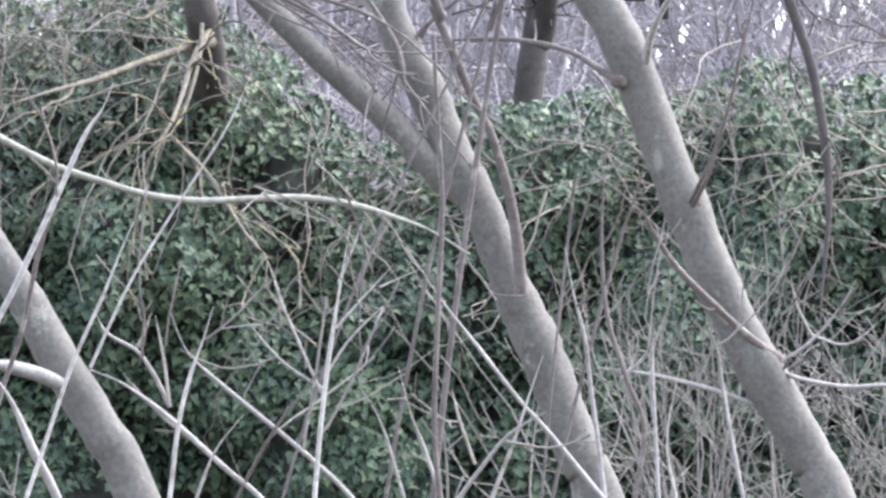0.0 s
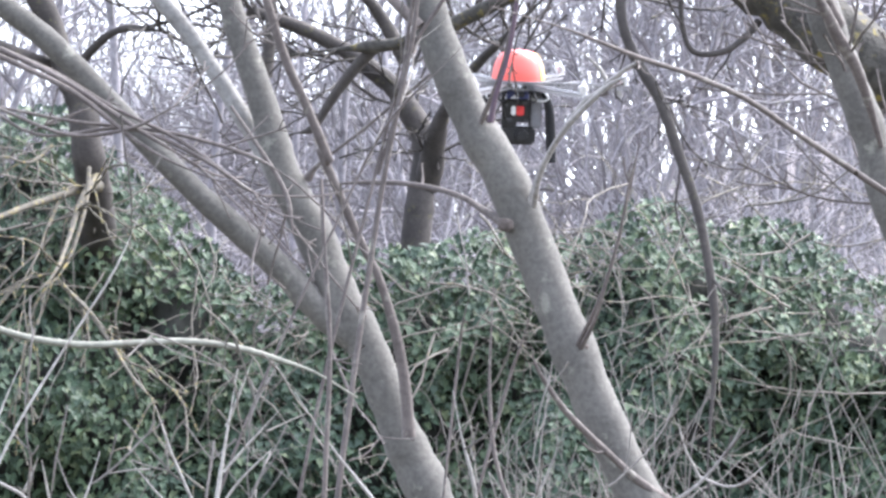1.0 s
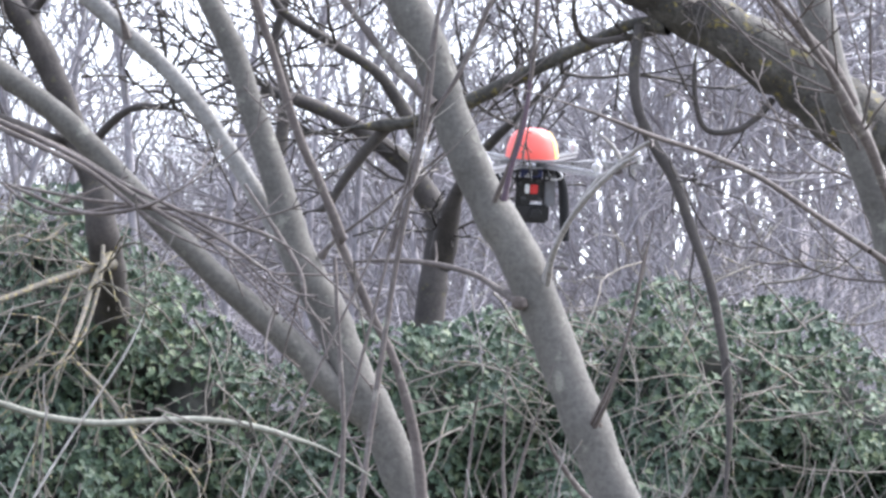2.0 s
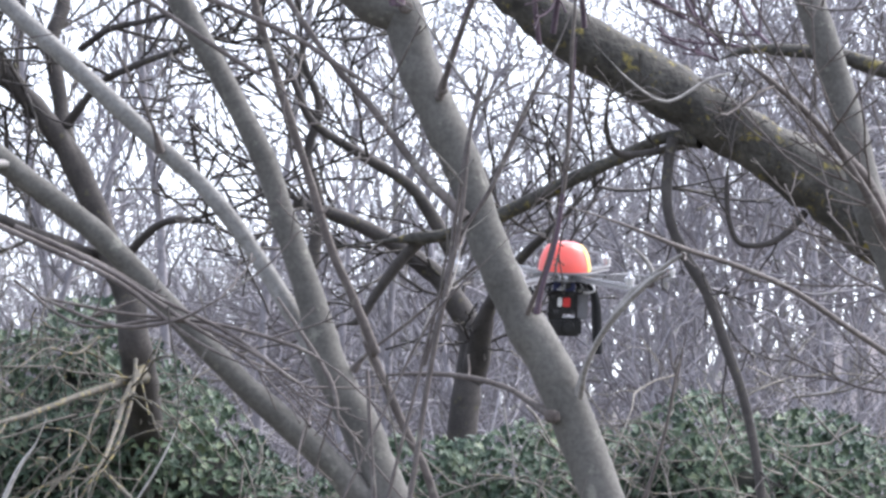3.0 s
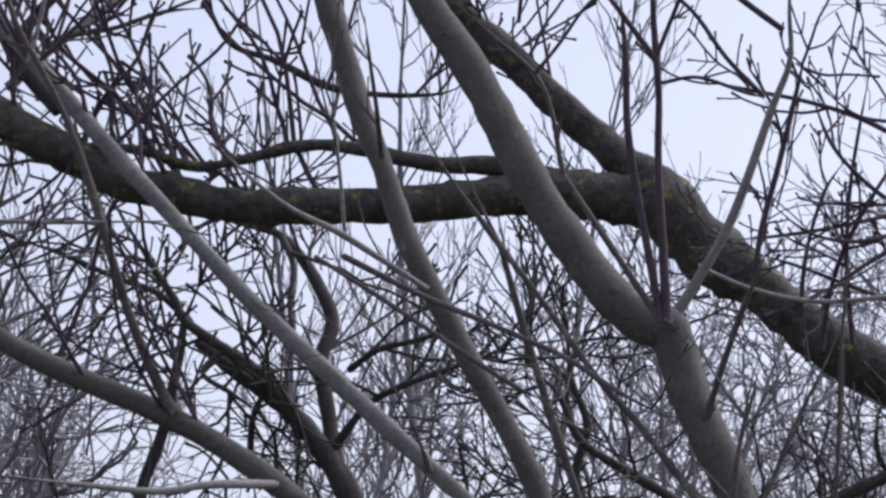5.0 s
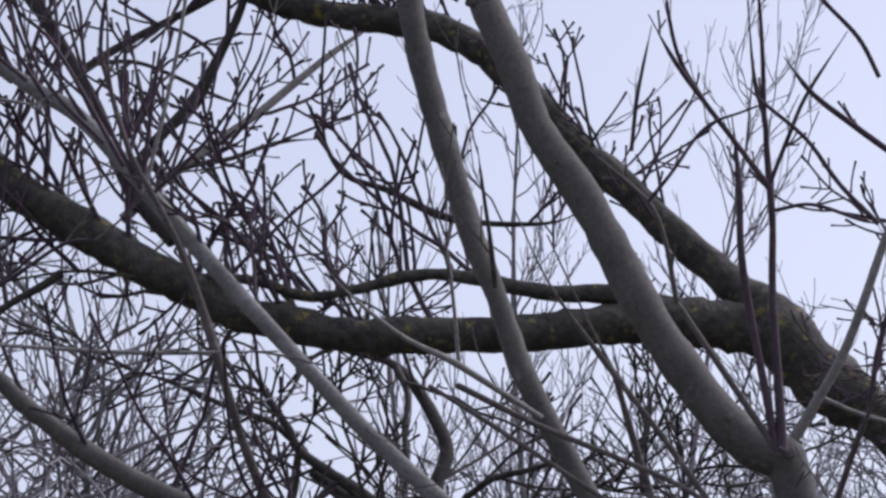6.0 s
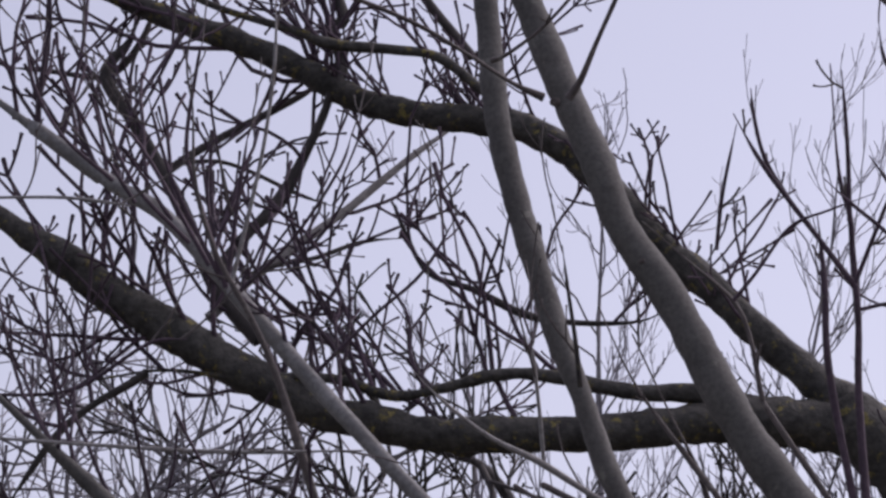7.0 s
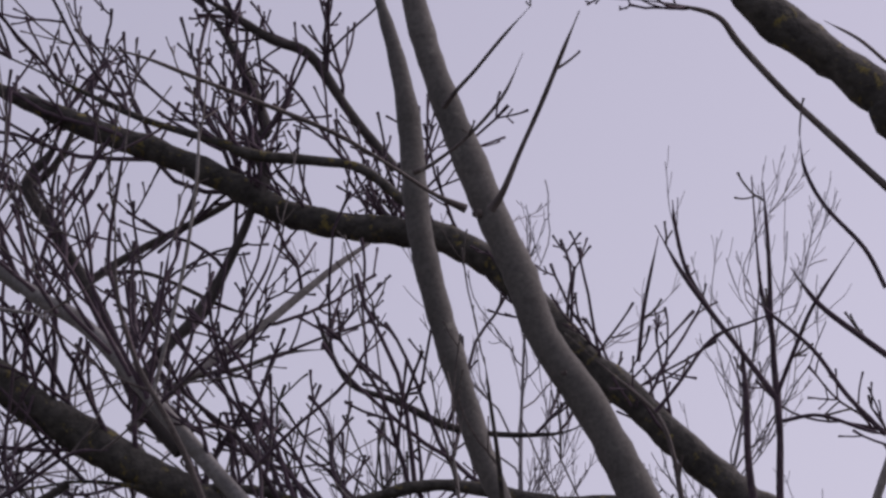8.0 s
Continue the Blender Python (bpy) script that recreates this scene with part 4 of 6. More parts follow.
stem(tree_d, "branch", DARK, [(1.202, 10.000, 2.986, 0.0116), (1.160, 9.987, 2.937, 0.0104), (1.094, 9.972, 2.895, 0.0092), (1.013, 9.956, 2.893, 0.0081), (0.981, 9.940, 2.962, 0.0075), (0.975, 9.917, 3.070, 0.0069), (0.987, 9.900, 3.147, 0.0046)])
stem(tree_d, "branch", DARK, [(-1.486, 10.200, 5.061, 0.0189), (-1.482, 10.220, 5.139, 0.0190), (-1.514, 10.252, 5.260, 0.0178), (-1.488, 10.268, 5.313, 0.0203), (-1.611, 10.347, 5.605, 0.0168), (-1.730, 10.400, 5.780, 0.0145)])
stem(tree_d, "branch", DARK, [(-1.092, 10.300, 5.169, 0.0167), (-1.229, 10.275, 5.345, 0.0154), (-1.351, 10.250, 5.524, 0.0166), (-1.472, 10.235, 5.577, 0.0166), (-1.611, 10.216, 5.666, 0.0130), (-1.733, 10.200, 5.738, 0.0094)])
stem(tree_d, "branch", MOSS, [(-1.026, 10.000, 4.959, 0.0151), (-1.159, 9.987, 5.063, 0.0151), (-1.292, 9.977, 5.089, 0.0151), (-1.476, 9.963, 5.107, 0.0177), (-1.593, 9.954, 5.151, 0.0131), (-1.812, 9.936, 5.221, 0.0104), (-2.033, 9.917, 5.327, 0.0085), (-2.238, 9.900, 5.425, 0.0071)])
stem(tree_d, "branch", GREYT, [(-1.863, 10.200, 4.341, 0.0176), (-1.757, 10.250, 4.465, 0.0161), (-1.665, 10.300, 4.556, 0.0153), (-1.571, 10.350, 4.643, 0.0146), (-1.477, 10.400, 4.732, 0.0138), (-1.381, 10.450, 4.835, 0.0123), (-1.285, 10.500, 4.934, 0.0107), (-1.186, 10.550, 5.026, 0.0083), (-1.096, 10.600, 5.123, 0.0066)])
stem(tree_d, "branch", DARK, [(-1.709, 10.200, 4.269, 0.0240), (-1.789, 10.210, 4.359, 0.0240), (-1.853, 10.218, 4.450, 0.0240), (-1.968, 10.241, 4.704, 0.0224), (-2.102, 10.263, 4.946, 0.0208), (-2.217, 10.280, 5.135, 0.0208), (-2.154, 10.291, 5.247, 0.0161), (-2.116, 10.300, 5.360, 0.0113)])
stem(tree_d, "branch", DARK, [(-1.508, 10.200, 5.046, 0.0142), (-1.534, 10.216, 4.971, 0.0130), (-1.595, 10.244, 4.839, 0.0119), (-1.665, 10.273, 4.707, 0.0107), (-1.769, 10.300, 4.611, 0.0072)])
stem(tree_d, "branch", DARK, [(-1.300, 10.100, 4.648, 0.0053), (-1.267, 10.109, 4.563, 0.0070), (-1.200, 10.123, 4.445, 0.0082), (-1.068, 10.138, 4.395, 0.0106), (-0.936, 10.153, 4.328, 0.0130), (-0.837, 10.163, 4.304, 0.0106), (-0.706, 10.176, 4.296, 0.0083), (-0.574, 10.189, 4.306, 0.0065), (-0.475, 10.200, 4.358, 0.0042)])
stem(tree_d, "branch", DARK, [(-1.357, 10.000, 4.056, 0.0081), (-1.267, 10.075, 3.972, 0.0058), (-1.175, 10.127, 3.966, 0.0047), (-1.051, 10.200, 4.031, 0.0047)])
stem(tree_d, "branch", MOSS, [(1.740, 11.000, 3.525, 0.0258), (1.580, 11.000, 3.569, 0.0250), (1.426, 11.000, 3.617, 0.0233), (1.286, 11.000, 3.631, 0.0207), (1.180, 11.000, 3.635, 0.0155), (1.110, 11.000, 3.622, 0.0103), (1.048, 11.000, 3.596, 0.0069)])
stem(tree_d, "branch", DARK, [(-1.943, 9.700, 4.051, 0.0135), (-1.993, 9.710, 4.021, 0.0124), (-2.109, 9.733, 3.963, 0.0113), (-2.208, 9.755, 3.888, 0.0113), (-2.290, 9.780, 3.780, 0.0102), (-2.356, 9.800, 3.688, 0.0080)])
stem(tree_d, "branch", DARK, [(-1.865, 10.200, 4.453, 0.0192), (-1.779, 10.222, 4.580, 0.0176), (-1.691, 10.242, 4.689, 0.0160), (-1.620, 10.262, 4.818, 0.0137), (-1.565, 10.282, 4.948, 0.0113), (-1.521, 10.300, 5.070, 0.0113)])
stem(tree_d, "branch", DARK, [(-2.041, 10.300, 4.818, 0.0145), (-1.938, 10.344, 4.909, 0.0130), (-1.794, 10.402, 5.011, 0.0122), (-1.647, 10.460, 5.113, 0.0106), (-1.549, 10.500, 5.192, 0.0074)])
stem(tree_d, "branch", DARK, [(-1.964, 10.300, 4.859, 0.0081), (-1.871, 10.362, 4.877, 0.0073), (-1.777, 10.429, 4.859, 0.0065), (-1.650, 10.523, 4.816, 0.0066), (-1.537, 10.600, 4.793, 0.0042)])
stem(tree_d, "branch", DARK, [(-1.755, 10.200, 4.465, 0.0112), (-1.672, 10.260, 4.518, 0.0096), (-1.564, 10.332, 4.558, 0.0081), (-1.440, 10.418, 4.629, 0.0073), (-1.312, 10.500, 4.663, 0.0041)])
stem(tree_d, "branch", DARK, [(-2.235, 10.300, 5.130, 0.0161), (-2.172, 10.328, 5.187, 0.0129), (-2.121, 10.364, 5.290, 0.0114), (-2.096, 10.400, 5.404, 0.0073)])
stem(tree_d, "branch", DARK, [(-2.217, 10.300, 5.133, 0.0097), (-2.318, 10.355, 5.164, 0.0089), (-2.441, 10.422, 5.206, 0.0082), (-2.586, 10.500, 5.248, 0.0058)])

tree_f = thing("mossy_tree", (2.20, 7.10, 0.0), "dark-barked tree with one thick overhanging limb", "tree")
stem(tree_f, "limb", MOSS, [(2.200, 7.100, -0.100, 0.1200), (2.000, 7.100, 1.600, 0.0950), (1.600, 7.050, 3.000, 0.0800), (0.950, 7.000, 3.700, 0.0660), (0.347, 7.000, 4.071, 0.0482), (0.267, 7.000, 4.153, 0.0444), (0.134, 7.000, 4.262, 0.0417), (0.020, 7.000, 4.353, 0.0384), (-0.072, 7.000, 4.457, 0.0340), (-0.176, 7.000, 4.562, 0.0241)])
stem(tree_f, "branch", TAN, [(0.341, 7.000, 3.889, 0.0105), (0.260, 6.973, 3.955, 0.0089), (0.151, 6.935, 4.053, 0.0080), (0.061, 6.903, 4.135, 0.0072), (-0.028, 6.869, 4.229, 0.0080), (-0.072, 6.850, 4.284, 0.0063), (-0.151, 6.829, 4.303, 0.0048), (-0.265, 6.800, 4.313, 0.0039)])
stem(tree_f, "branch", TAN, [(0.270, 7.000, 4.233, 0.0041), (0.213, 6.904, 4.248, 0.0036), (0.143, 6.800, 4.249, 0.0023)])
stem(tree_f, "branch", TAN, [(1.800, 7.050, 1.760, 0.0090), (1.034, 6.700, 2.209, 0.0062), (0.973, 6.659, 2.242, 0.0058), (0.861, 6.583, 2.303, 0.0054), (0.760, 6.513, 2.358, 0.0053), (0.650, 6.441, 2.395, 0.0048), (0.553, 6.380, 2.418, 0.0044), (0.416, 6.289, 2.457, 0.0040), (0.283, 6.200, 2.484, 0.0025)])

tree_g = thing("grey_tree", (2.50, 9.10, 0.0), "grey-barked upright tree with reddish-brown side branches", "tree")
stem(tree_g, "trunk", GREY, [(2.500, 9.100, -0.100, 0.1100), (2.200, 9.050, 0.800, 0.0850), (1.800, 9.000, 1.600, 0.0660), (1.496, 9.000, 2.186, 0.0479), (1.397, 9.000, 2.400, 0.0465), (1.352, 9.000, 2.571, 0.0458), (1.297, 9.000, 2.729, 0.0444), (1.248, 9.000, 2.858, 0.0423), (1.145, 9.000, 3.253, 0.0395), (1.018, 9.000, 3.613, 0.0338), (0.914, 9.000, 3.774, 0.0296)])
stem(tree_g, "branch", TAN, [(1.267, 8.900, 2.820, 0.0185), (1.212, 8.845, 2.911, 0.0154), (1.151, 8.803, 2.969, 0.0123), (1.068, 8.744, 3.051, 0.0091), (0.950, 8.670, 3.136, 0.0071), (0.833, 8.600, 3.207, 0.0050)])
stem(tree_g, "branch", TAN, [(1.379, 8.950, 2.523, 0.0070), (1.344, 8.899, 2.617, 0.0111), (1.303, 8.846, 2.710, 0.0152), (1.247, 8.797, 2.788, 0.0165), (1.200, 8.750, 2.865, 0.0123), (1.038, 8.600, 3.096, 0.0061)])
stem(tree_g, "twig", SHOOT, [(0.150, 8.600, 3.073, 0.0089), (0.217, 8.560, 3.266, 0.0081), (0.265, 8.520, 3.396, 0.0073), (0.286, 8.480, 3.512, 0.0073), (0.328, 8.440, 3.656, 0.0073), (0.377, 8.400, 3.847, 0.0065), (0.385, 8.360, 3.885, 0.0065)])
stem(tree_g, "twig", SHOOT, [(0.680, 8.630, 3.733, 0.0074), (0.542, 8.590, 3.800, 0.0067), (0.403, 8.550, 3.837, 0.0059), (0.265, 8.510, 3.857, 0.0051), (0.182, 8.470, 3.868, 0.0044)])
stem(tree_g, "twig", SHOOT, [(0.739, 8.660, 3.783, 0.0060), (0.637, 8.620, 3.798, 0.0052), (0.527, 8.580, 3.808, 0.0044), (0.444, 8.540, 3.862, 0.0037)])
stem(tree_g, "twig", SHOOT, [(0.764, 8.690, 3.583, 0.0067), (0.633, 8.650, 3.533, 0.0060), (0.509, 8.610, 3.500, 0.0052), (0.398, 8.570, 3.517, 0.0044), (0.302, 8.530, 3.586, 0.0037)])
stem(tree_g, "twig", SHOOT, [(0.765, 8.720, 3.519, 0.0075), (0.636, 8.680, 3.596, 0.0067), (0.542, 8.640, 3.659, 0.0060), (0.459, 8.600, 3.750, 0.0052), (0.404, 8.560, 3.897, 0.0044)])
stem(tree_g, "twig", SHOOT, [(0.401, 8.750, 3.230, 0.0068), (0.388, 8.710, 3.364, 0.0060), (0.402, 8.670, 3.497, 0.0052), (0.444, 8.630, 3.629, 0.0045), (0.498, 8.590, 3.704, 0.0037)])
stem(tree_g, "twig", SHOOT, [(0.437, 8.780, 3.264, 0.0076), (0.459, 8.740, 3.398, 0.0068), (0.501, 8.700, 3.517, 0.0060), (0.570, 8.660, 3.635, 0.0052), (0.660, 8.620, 3.767, 0.0045)])
stem(tree_g, "twig", SHOOT, [(0.767, 8.810, 3.310, 0.0068), (0.638, 8.770, 3.371, 0.0060), (0.487, 8.730, 3.424, 0.0053), (0.375, 8.690, 3.459, 0.0045), (0.277, 8.650, 3.480, 0.0037)])
stem(tree_g, "twig", SHOOT, [(0.518, 8.840, 3.289, 0.0069), (0.505, 8.800, 3.482, 0.0061), (0.514, 8.760, 3.659, 0.0053), (0.535, 8.720, 3.793, 0.0045), (0.567, 8.680, 3.956, 0.0037)])
stem(tree_g, "twig", SHOOT, [(0.780, 8.870, 3.639, 0.0076), (0.646, 8.830, 3.544, 0.0068), (0.547, 8.790, 3.479, 0.0061), (0.431, 8.750, 3.383, 0.0053)])
stem(tree_g, "twig", SHOOT, [(0.652, 8.900, 3.638, 0.0061), (0.482, 8.860, 3.593, 0.0053), (0.339, 8.820, 3.563, 0.0046), (0.223, 8.780, 3.545, 0.0038)])

tree_k = thing("ivy_tree", (-1.00, 21.80, 0.0), "dark crooked old tree with lichen-covered dead branches beside the ivy", "tree")
stem(tree_k, "trunk", DARK, [(-0.800, 21.000, -0.100, 0.1300), (-0.860, 20.800, 1.500, 0.1150), (-1.288, 20.500, 2.888, 0.1059), (-1.291, 20.000, 3.202, 0.1002), (-1.281, 19.450, 3.418, 0.0975), (-1.303, 19.300, 3.602, 0.0846), (-1.332, 19.300, 3.816, 0.0846), (-1.401, 19.300, 3.969, 0.0695), (-1.510, 19.300, 4.277, 0.0665), (-1.619, 19.300, 4.525, 0.0665), (-1.743, 19.300, 4.726, 0.0605), (-1.913, 19.300, 4.929, 0.0514), (-2.099, 19.300, 5.070, 0.0453), (-2.285, 19.300, 5.211, 0.0393), (-2.441, 19.300, 5.336, 0.0332)])
stem(tree_k, "limb", DARK, [(-1.568, 19.300, 4.409, 0.0635), (-1.736, 19.262, 4.713, 0.0543), (-1.904, 19.225, 4.926, 0.0452), (-2.056, 19.188, 5.107, 0.0391), (-2.269, 19.150, 5.258, 0.0330), (-2.483, 19.113, 5.409, 0.0269), (-2.542, 19.075, 5.527, 0.0224), (-2.663, 19.038, 5.709, 0.0194), (-2.753, 19.000, 5.858, 0.0134)])
stem(tree_k, "limb", DARK, [(-1.641, 19.350, 4.540, 0.0515), (-1.697, 19.406, 4.736, 0.0471), (-1.731, 19.463, 4.934, 0.0442), (-1.779, 19.519, 5.260, 0.0428), (-1.723, 19.575, 5.494, 0.0399), (-1.857, 19.631, 5.796, 0.0338), (-2.023, 19.688, 6.004, 0.0262), (-2.254, 19.744, 6.100, 0.0216), (-2.518, 19.800, 6.171, 0.0140)])
stem(tree_k, "branch", DARK, [(-1.678, 19.300, 4.750, 0.0272), (-1.497, 19.125, 4.936, 0.0210), (-1.302, 18.950, 5.012, 0.0193), (-1.080, 18.775, 5.055, 0.0176), (-0.803, 18.600, 5.111, 0.0131)])
stem(tree_k, "branch", DARK, [(-1.621, 19.500, 5.208, 0.0214), (-1.453, 19.333, 5.286, 0.0182), (-1.256, 19.167, 5.299, 0.0165), (-1.033, 19.000, 5.327, 0.0134)])
stem(tree_k, "branch", DARK, [(-2.939, 20.400, 4.348, 0.0415), (-2.871, 20.333, 4.698, 0.0382), (-2.768, 20.267, 4.948, 0.0349), (-2.699, 20.200, 5.199, 0.0316), (-2.645, 20.133, 5.448, 0.0284), (-2.607, 20.067, 5.616, 0.0236), (-2.505, 20.000, 5.848, 0.0172)])
stem(tree_k, "branch", DARK, [(-2.152, 19.400, 4.739, 0.0197), (-2.127, 19.300, 4.909, 0.0181), (-2.057, 19.200, 5.047, 0.0165)])
stem(tree_k, "branch", DARK, [(-1.513, 19.400, 4.052, 0.0395), (-1.683, 19.233, 4.093, 0.0361), (-2.155, 19.067, 4.257, 0.0314), (-2.498, 18.900, 4.266, 0.0296), (-2.924, 18.733, 4.185, 0.0279), (-3.108, 18.567, 4.223, 0.0247), (-3.378, 18.400, 4.320, 0.0202)])
stem(tree_k, "branch", DARK, [(-1.322, 19.300, 4.069, 0.0242), (-1.190, 19.133, 4.168, 0.0225), (-1.059, 18.967, 4.191, 0.0193), (-0.842, 18.800, 4.146, 0.0132)])
stem(tree_k, "branch", DARK, [(-2.014, 19.600, 5.978, 0.0230), (-1.939, 19.500, 5.800, 0.0183), (-1.943, 19.400, 5.556, 0.0167), (-1.915, 19.300, 5.315, 0.0151), (-1.964, 19.200, 5.047, 0.0120)])
stem(tree_k, "branch", DARK, [(-2.463, 19.200, 5.420, 0.0210), (-2.642, 19.125, 5.570, 0.0180), (-2.880, 19.050, 5.651, 0.0164), (-3.148, 18.975, 5.763, 0.0149), (-3.384, 18.900, 5.827, 0.0118)])
stem(tree_k, "branch", DARK, [(-2.088, 19.200, 5.126, 0.0180), (-2.239, 19.150, 5.258, 0.0165), (-2.385, 19.100, 5.125, 0.0150), (-2.224, 19.050, 5.003, 0.0149), (-2.058, 19.000, 4.882, 0.0119)])
stem(tree_k, "branch", LICH, [(-1.239, 19.300, 3.384, 0.0334), (-1.362, 19.112, 3.336, 0.0226), (-1.574, 18.770, 3.231, 0.0178), (-1.775, 18.422, 3.114, 0.0146), (-1.993, 18.041, 3.012, 0.0099), (-2.178, 17.700, 2.916, 0.0055)])
stem(tree_k, "branch", LICH, [(-1.255, 19.300, 3.429, 0.0304), (-1.317, 18.887, 3.242, 0.0164), (-1.334, 18.518, 3.064, 0.0131), (-1.369, 18.025, 2.841, 0.0099), (-1.427, 17.700, 2.721, 0.0055)])
stem(tree_k, "branch", LICH, [(-1.465, 19.300, 2.883, 0.0122), (-1.252, 18.824, 2.674, 0.0133), (-1.109, 18.420, 2.477, 0.0117), (-0.971, 18.017, 2.288, 0.0086), (-0.843, 17.700, 2.165, 0.0050)])
stem(tree_k, "branch", LICH, [(-1.286, 19.200, 3.471, 0.0135), (-1.283, 19.029, 3.319, 0.0127), (-1.303, 18.816, 3.137, 0.0119), (-1.343, 18.577, 2.943, 0.0095), (-1.401, 18.400, 2.815, 0.0065)])
stem(tree_k, "branch", LICH, [(-1.400, 18.500, 2.836, 0.0065), (-1.301, 18.419, 2.729, 0.0058), (-1.194, 18.335, 2.623, 0.0052), (-1.057, 18.200, 2.431, 0.0036)])
stem(tree_k, "branch", LICH, [(-1.409, 18.500, 2.836, 0.0058), (-1.488, 18.413, 2.729, 0.0043), (-1.534, 18.295, 2.550, 0.0036), (-1.539, 18.200, 2.404, 0.0029)])
stem(tree_k, "branch", LICH, [(-1.435, 19.000, 3.272, 0.0104), (-1.477, 18.787, 3.106, 0.0090), (-1.517, 18.574, 2.943, 0.0065), (-1.593, 18.300, 2.751, 0.0043)])
stem(tree_k, "branch", LICH, [(-1.483, 19.200, 3.592, 0.0122), (-1.583, 18.970, 3.479, 0.0074), (-1.711, 18.734, 3.485, 0.0066), (-1.806, 18.517, 3.390, 0.0058), (-1.899, 18.300, 3.297, 0.0043)])

tree_l = thing("ivy_tree", (0.31, 21.60, 0.0), "dark bare trunk rising out of the ivy thicket", "tree")
stem(tree_l, "trunk", DARK, [(0.307, 21.600, -0.100, 0.1319), (0.372, 21.600, 1.421, 0.1011), (0.502, 21.600, 3.158, 0.0880), (0.538, 21.600, 3.498, 0.0880), (0.573, 21.600, 3.840, 0.0812), (0.459, 21.600, 4.073, 0.0744), (0.357, 21.600, 4.211, 0.0609), (0.086, 21.600, 4.418, 0.0507), (-0.187, 21.600, 4.556, 0.0440), (-0.494, 21.600, 4.661, 0.0338)])
stem(tree_l, "limb", DARK, [(0.578, 21.600, 3.592, 0.0846), (0.623, 21.343, 3.838, 0.0669), (0.685, 21.142, 4.018, 0.0397), (0.841, 20.869, 4.218, 0.0294), (1.027, 20.600, 4.381, 0.0226)])
stem(tree_l, "branch", DARK, [(0.438, 20.600, 4.225, 0.0484), (0.215, 20.520, 4.574, 0.0354), (-0.074, 20.440, 4.760, 0.0288), (-0.362, 20.360, 4.945, 0.0239), (-0.488, 20.280, 5.194, 0.0191), (-0.678, 20.200, 5.378, 0.0158)])
stem(tree_l, "branch", DARK, [(-0.375, 20.800, 4.156, 0.0423), (-0.339, 20.760, 4.546, 0.0358), (-0.402, 20.720, 4.805, 0.0292), (-0.334, 20.680, 5.097, 0.0243), (-0.430, 20.640, 5.391, 0.0194), (-0.330, 20.600, 5.650, 0.0145)])

shrub_t = thing("brush_shrub", (-1.15, 6.00, 0.0), "dry pale leafless shrub with upright twigs", "shrub")
stem(shrub_t, "twig", STRAW, [(-1.149, 6.000, -0.050, 0.0074), (-1.147, 6.000, 0.332, 0.0069), (-1.107, 6.000, 0.664, 0.0065), (-1.028, 6.000, 0.996, 0.0061), (-0.911, 6.000, 1.328, 0.0057), (-0.755, 6.000, 1.660, 0.0053), (-0.706, 5.978, 1.753, 0.0050), (-0.638, 5.945, 1.892, 0.0047), (-0.589, 5.921, 1.994, 0.0040), (-0.560, 5.910, 2.035, 0.0035), (-0.541, 5.900, 2.076, 0.0018)])
stem(shrub_t, "twig", STRAW, [(-0.907, 6.000, -0.050, 0.0049), (-0.906, 6.000, 0.300, 0.0047), (-0.880, 6.000, 0.600, 0.0044), (-0.830, 6.000, 0.900, 0.0041), (-0.755, 6.000, 1.200, 0.0038), (-0.656, 6.000, 1.501, 0.0035), (-0.611, 5.966, 1.622, 0.0032), (-0.562, 5.937, 1.725, 0.0029), (-0.527, 5.913, 1.807, 0.0026), (-0.506, 5.900, 1.851, 0.0018)])
stem(shrub_t, "twig", STRAW, [(-0.586, 6.000, 1.613, 0.0029), (-0.518, 5.972, 1.753, 0.0023), (-0.442, 5.947, 1.874, 0.0020), (-0.357, 5.918, 2.003, 0.0018), (-0.314, 5.900, 2.094, 0.0012)])
stem(shrub_t, "twig", STRAW, [(-0.557, 6.200, -0.050, 0.0059), (-0.557, 6.200, 0.274, 0.0056), (-0.548, 6.200, 0.549, 0.0052), (-0.531, 6.200, 0.823, 0.0049), (-0.505, 6.200, 1.097, 0.0046), (-0.471, 6.200, 1.371, 0.0042), (-0.452, 6.161, 1.508, 0.0039), (-0.431, 6.136, 1.594, 0.0036), (-0.406, 6.116, 1.661, 0.0030), (-0.389, 6.100, 1.714, 0.0018)])
stem(shrub_t, "twig", STRAW, [(-0.283, 6.200, -0.050, 0.0059), (-0.283, 6.200, 0.274, 0.0056), (-0.277, 6.200, 0.549, 0.0052), (-0.264, 6.200, 0.823, 0.0049), (-0.246, 6.200, 1.097, 0.0046), (-0.222, 6.200, 1.371, 0.0042), (-0.207, 6.168, 1.527, 0.0042), (-0.191, 6.142, 1.652, 0.0039), (-0.172, 6.118, 1.767, 0.0033), (-0.157, 6.100, 1.852, 0.0018)])
stem(shrub_t, "twig", STRAW, [(-0.179, 6.200, 1.759, 0.0027), (-0.158, 6.156, 1.806, 0.0024), (-0.133, 6.100, 1.867, 0.0012)])
stem(shrub_t, "twig", STRAW, [(-0.183, 6.200, 1.681, 0.0024), (-0.139, 6.155, 1.729, 0.0021), (-0.085, 6.100, 1.785, 0.0012)])
stem(shrub_t, "twig", STRAW, [(-0.198, 6.200, 1.604, 0.0024), (-0.158, 6.156, 1.662, 0.0021), (-0.095, 6.100, 1.723, 0.0012)])
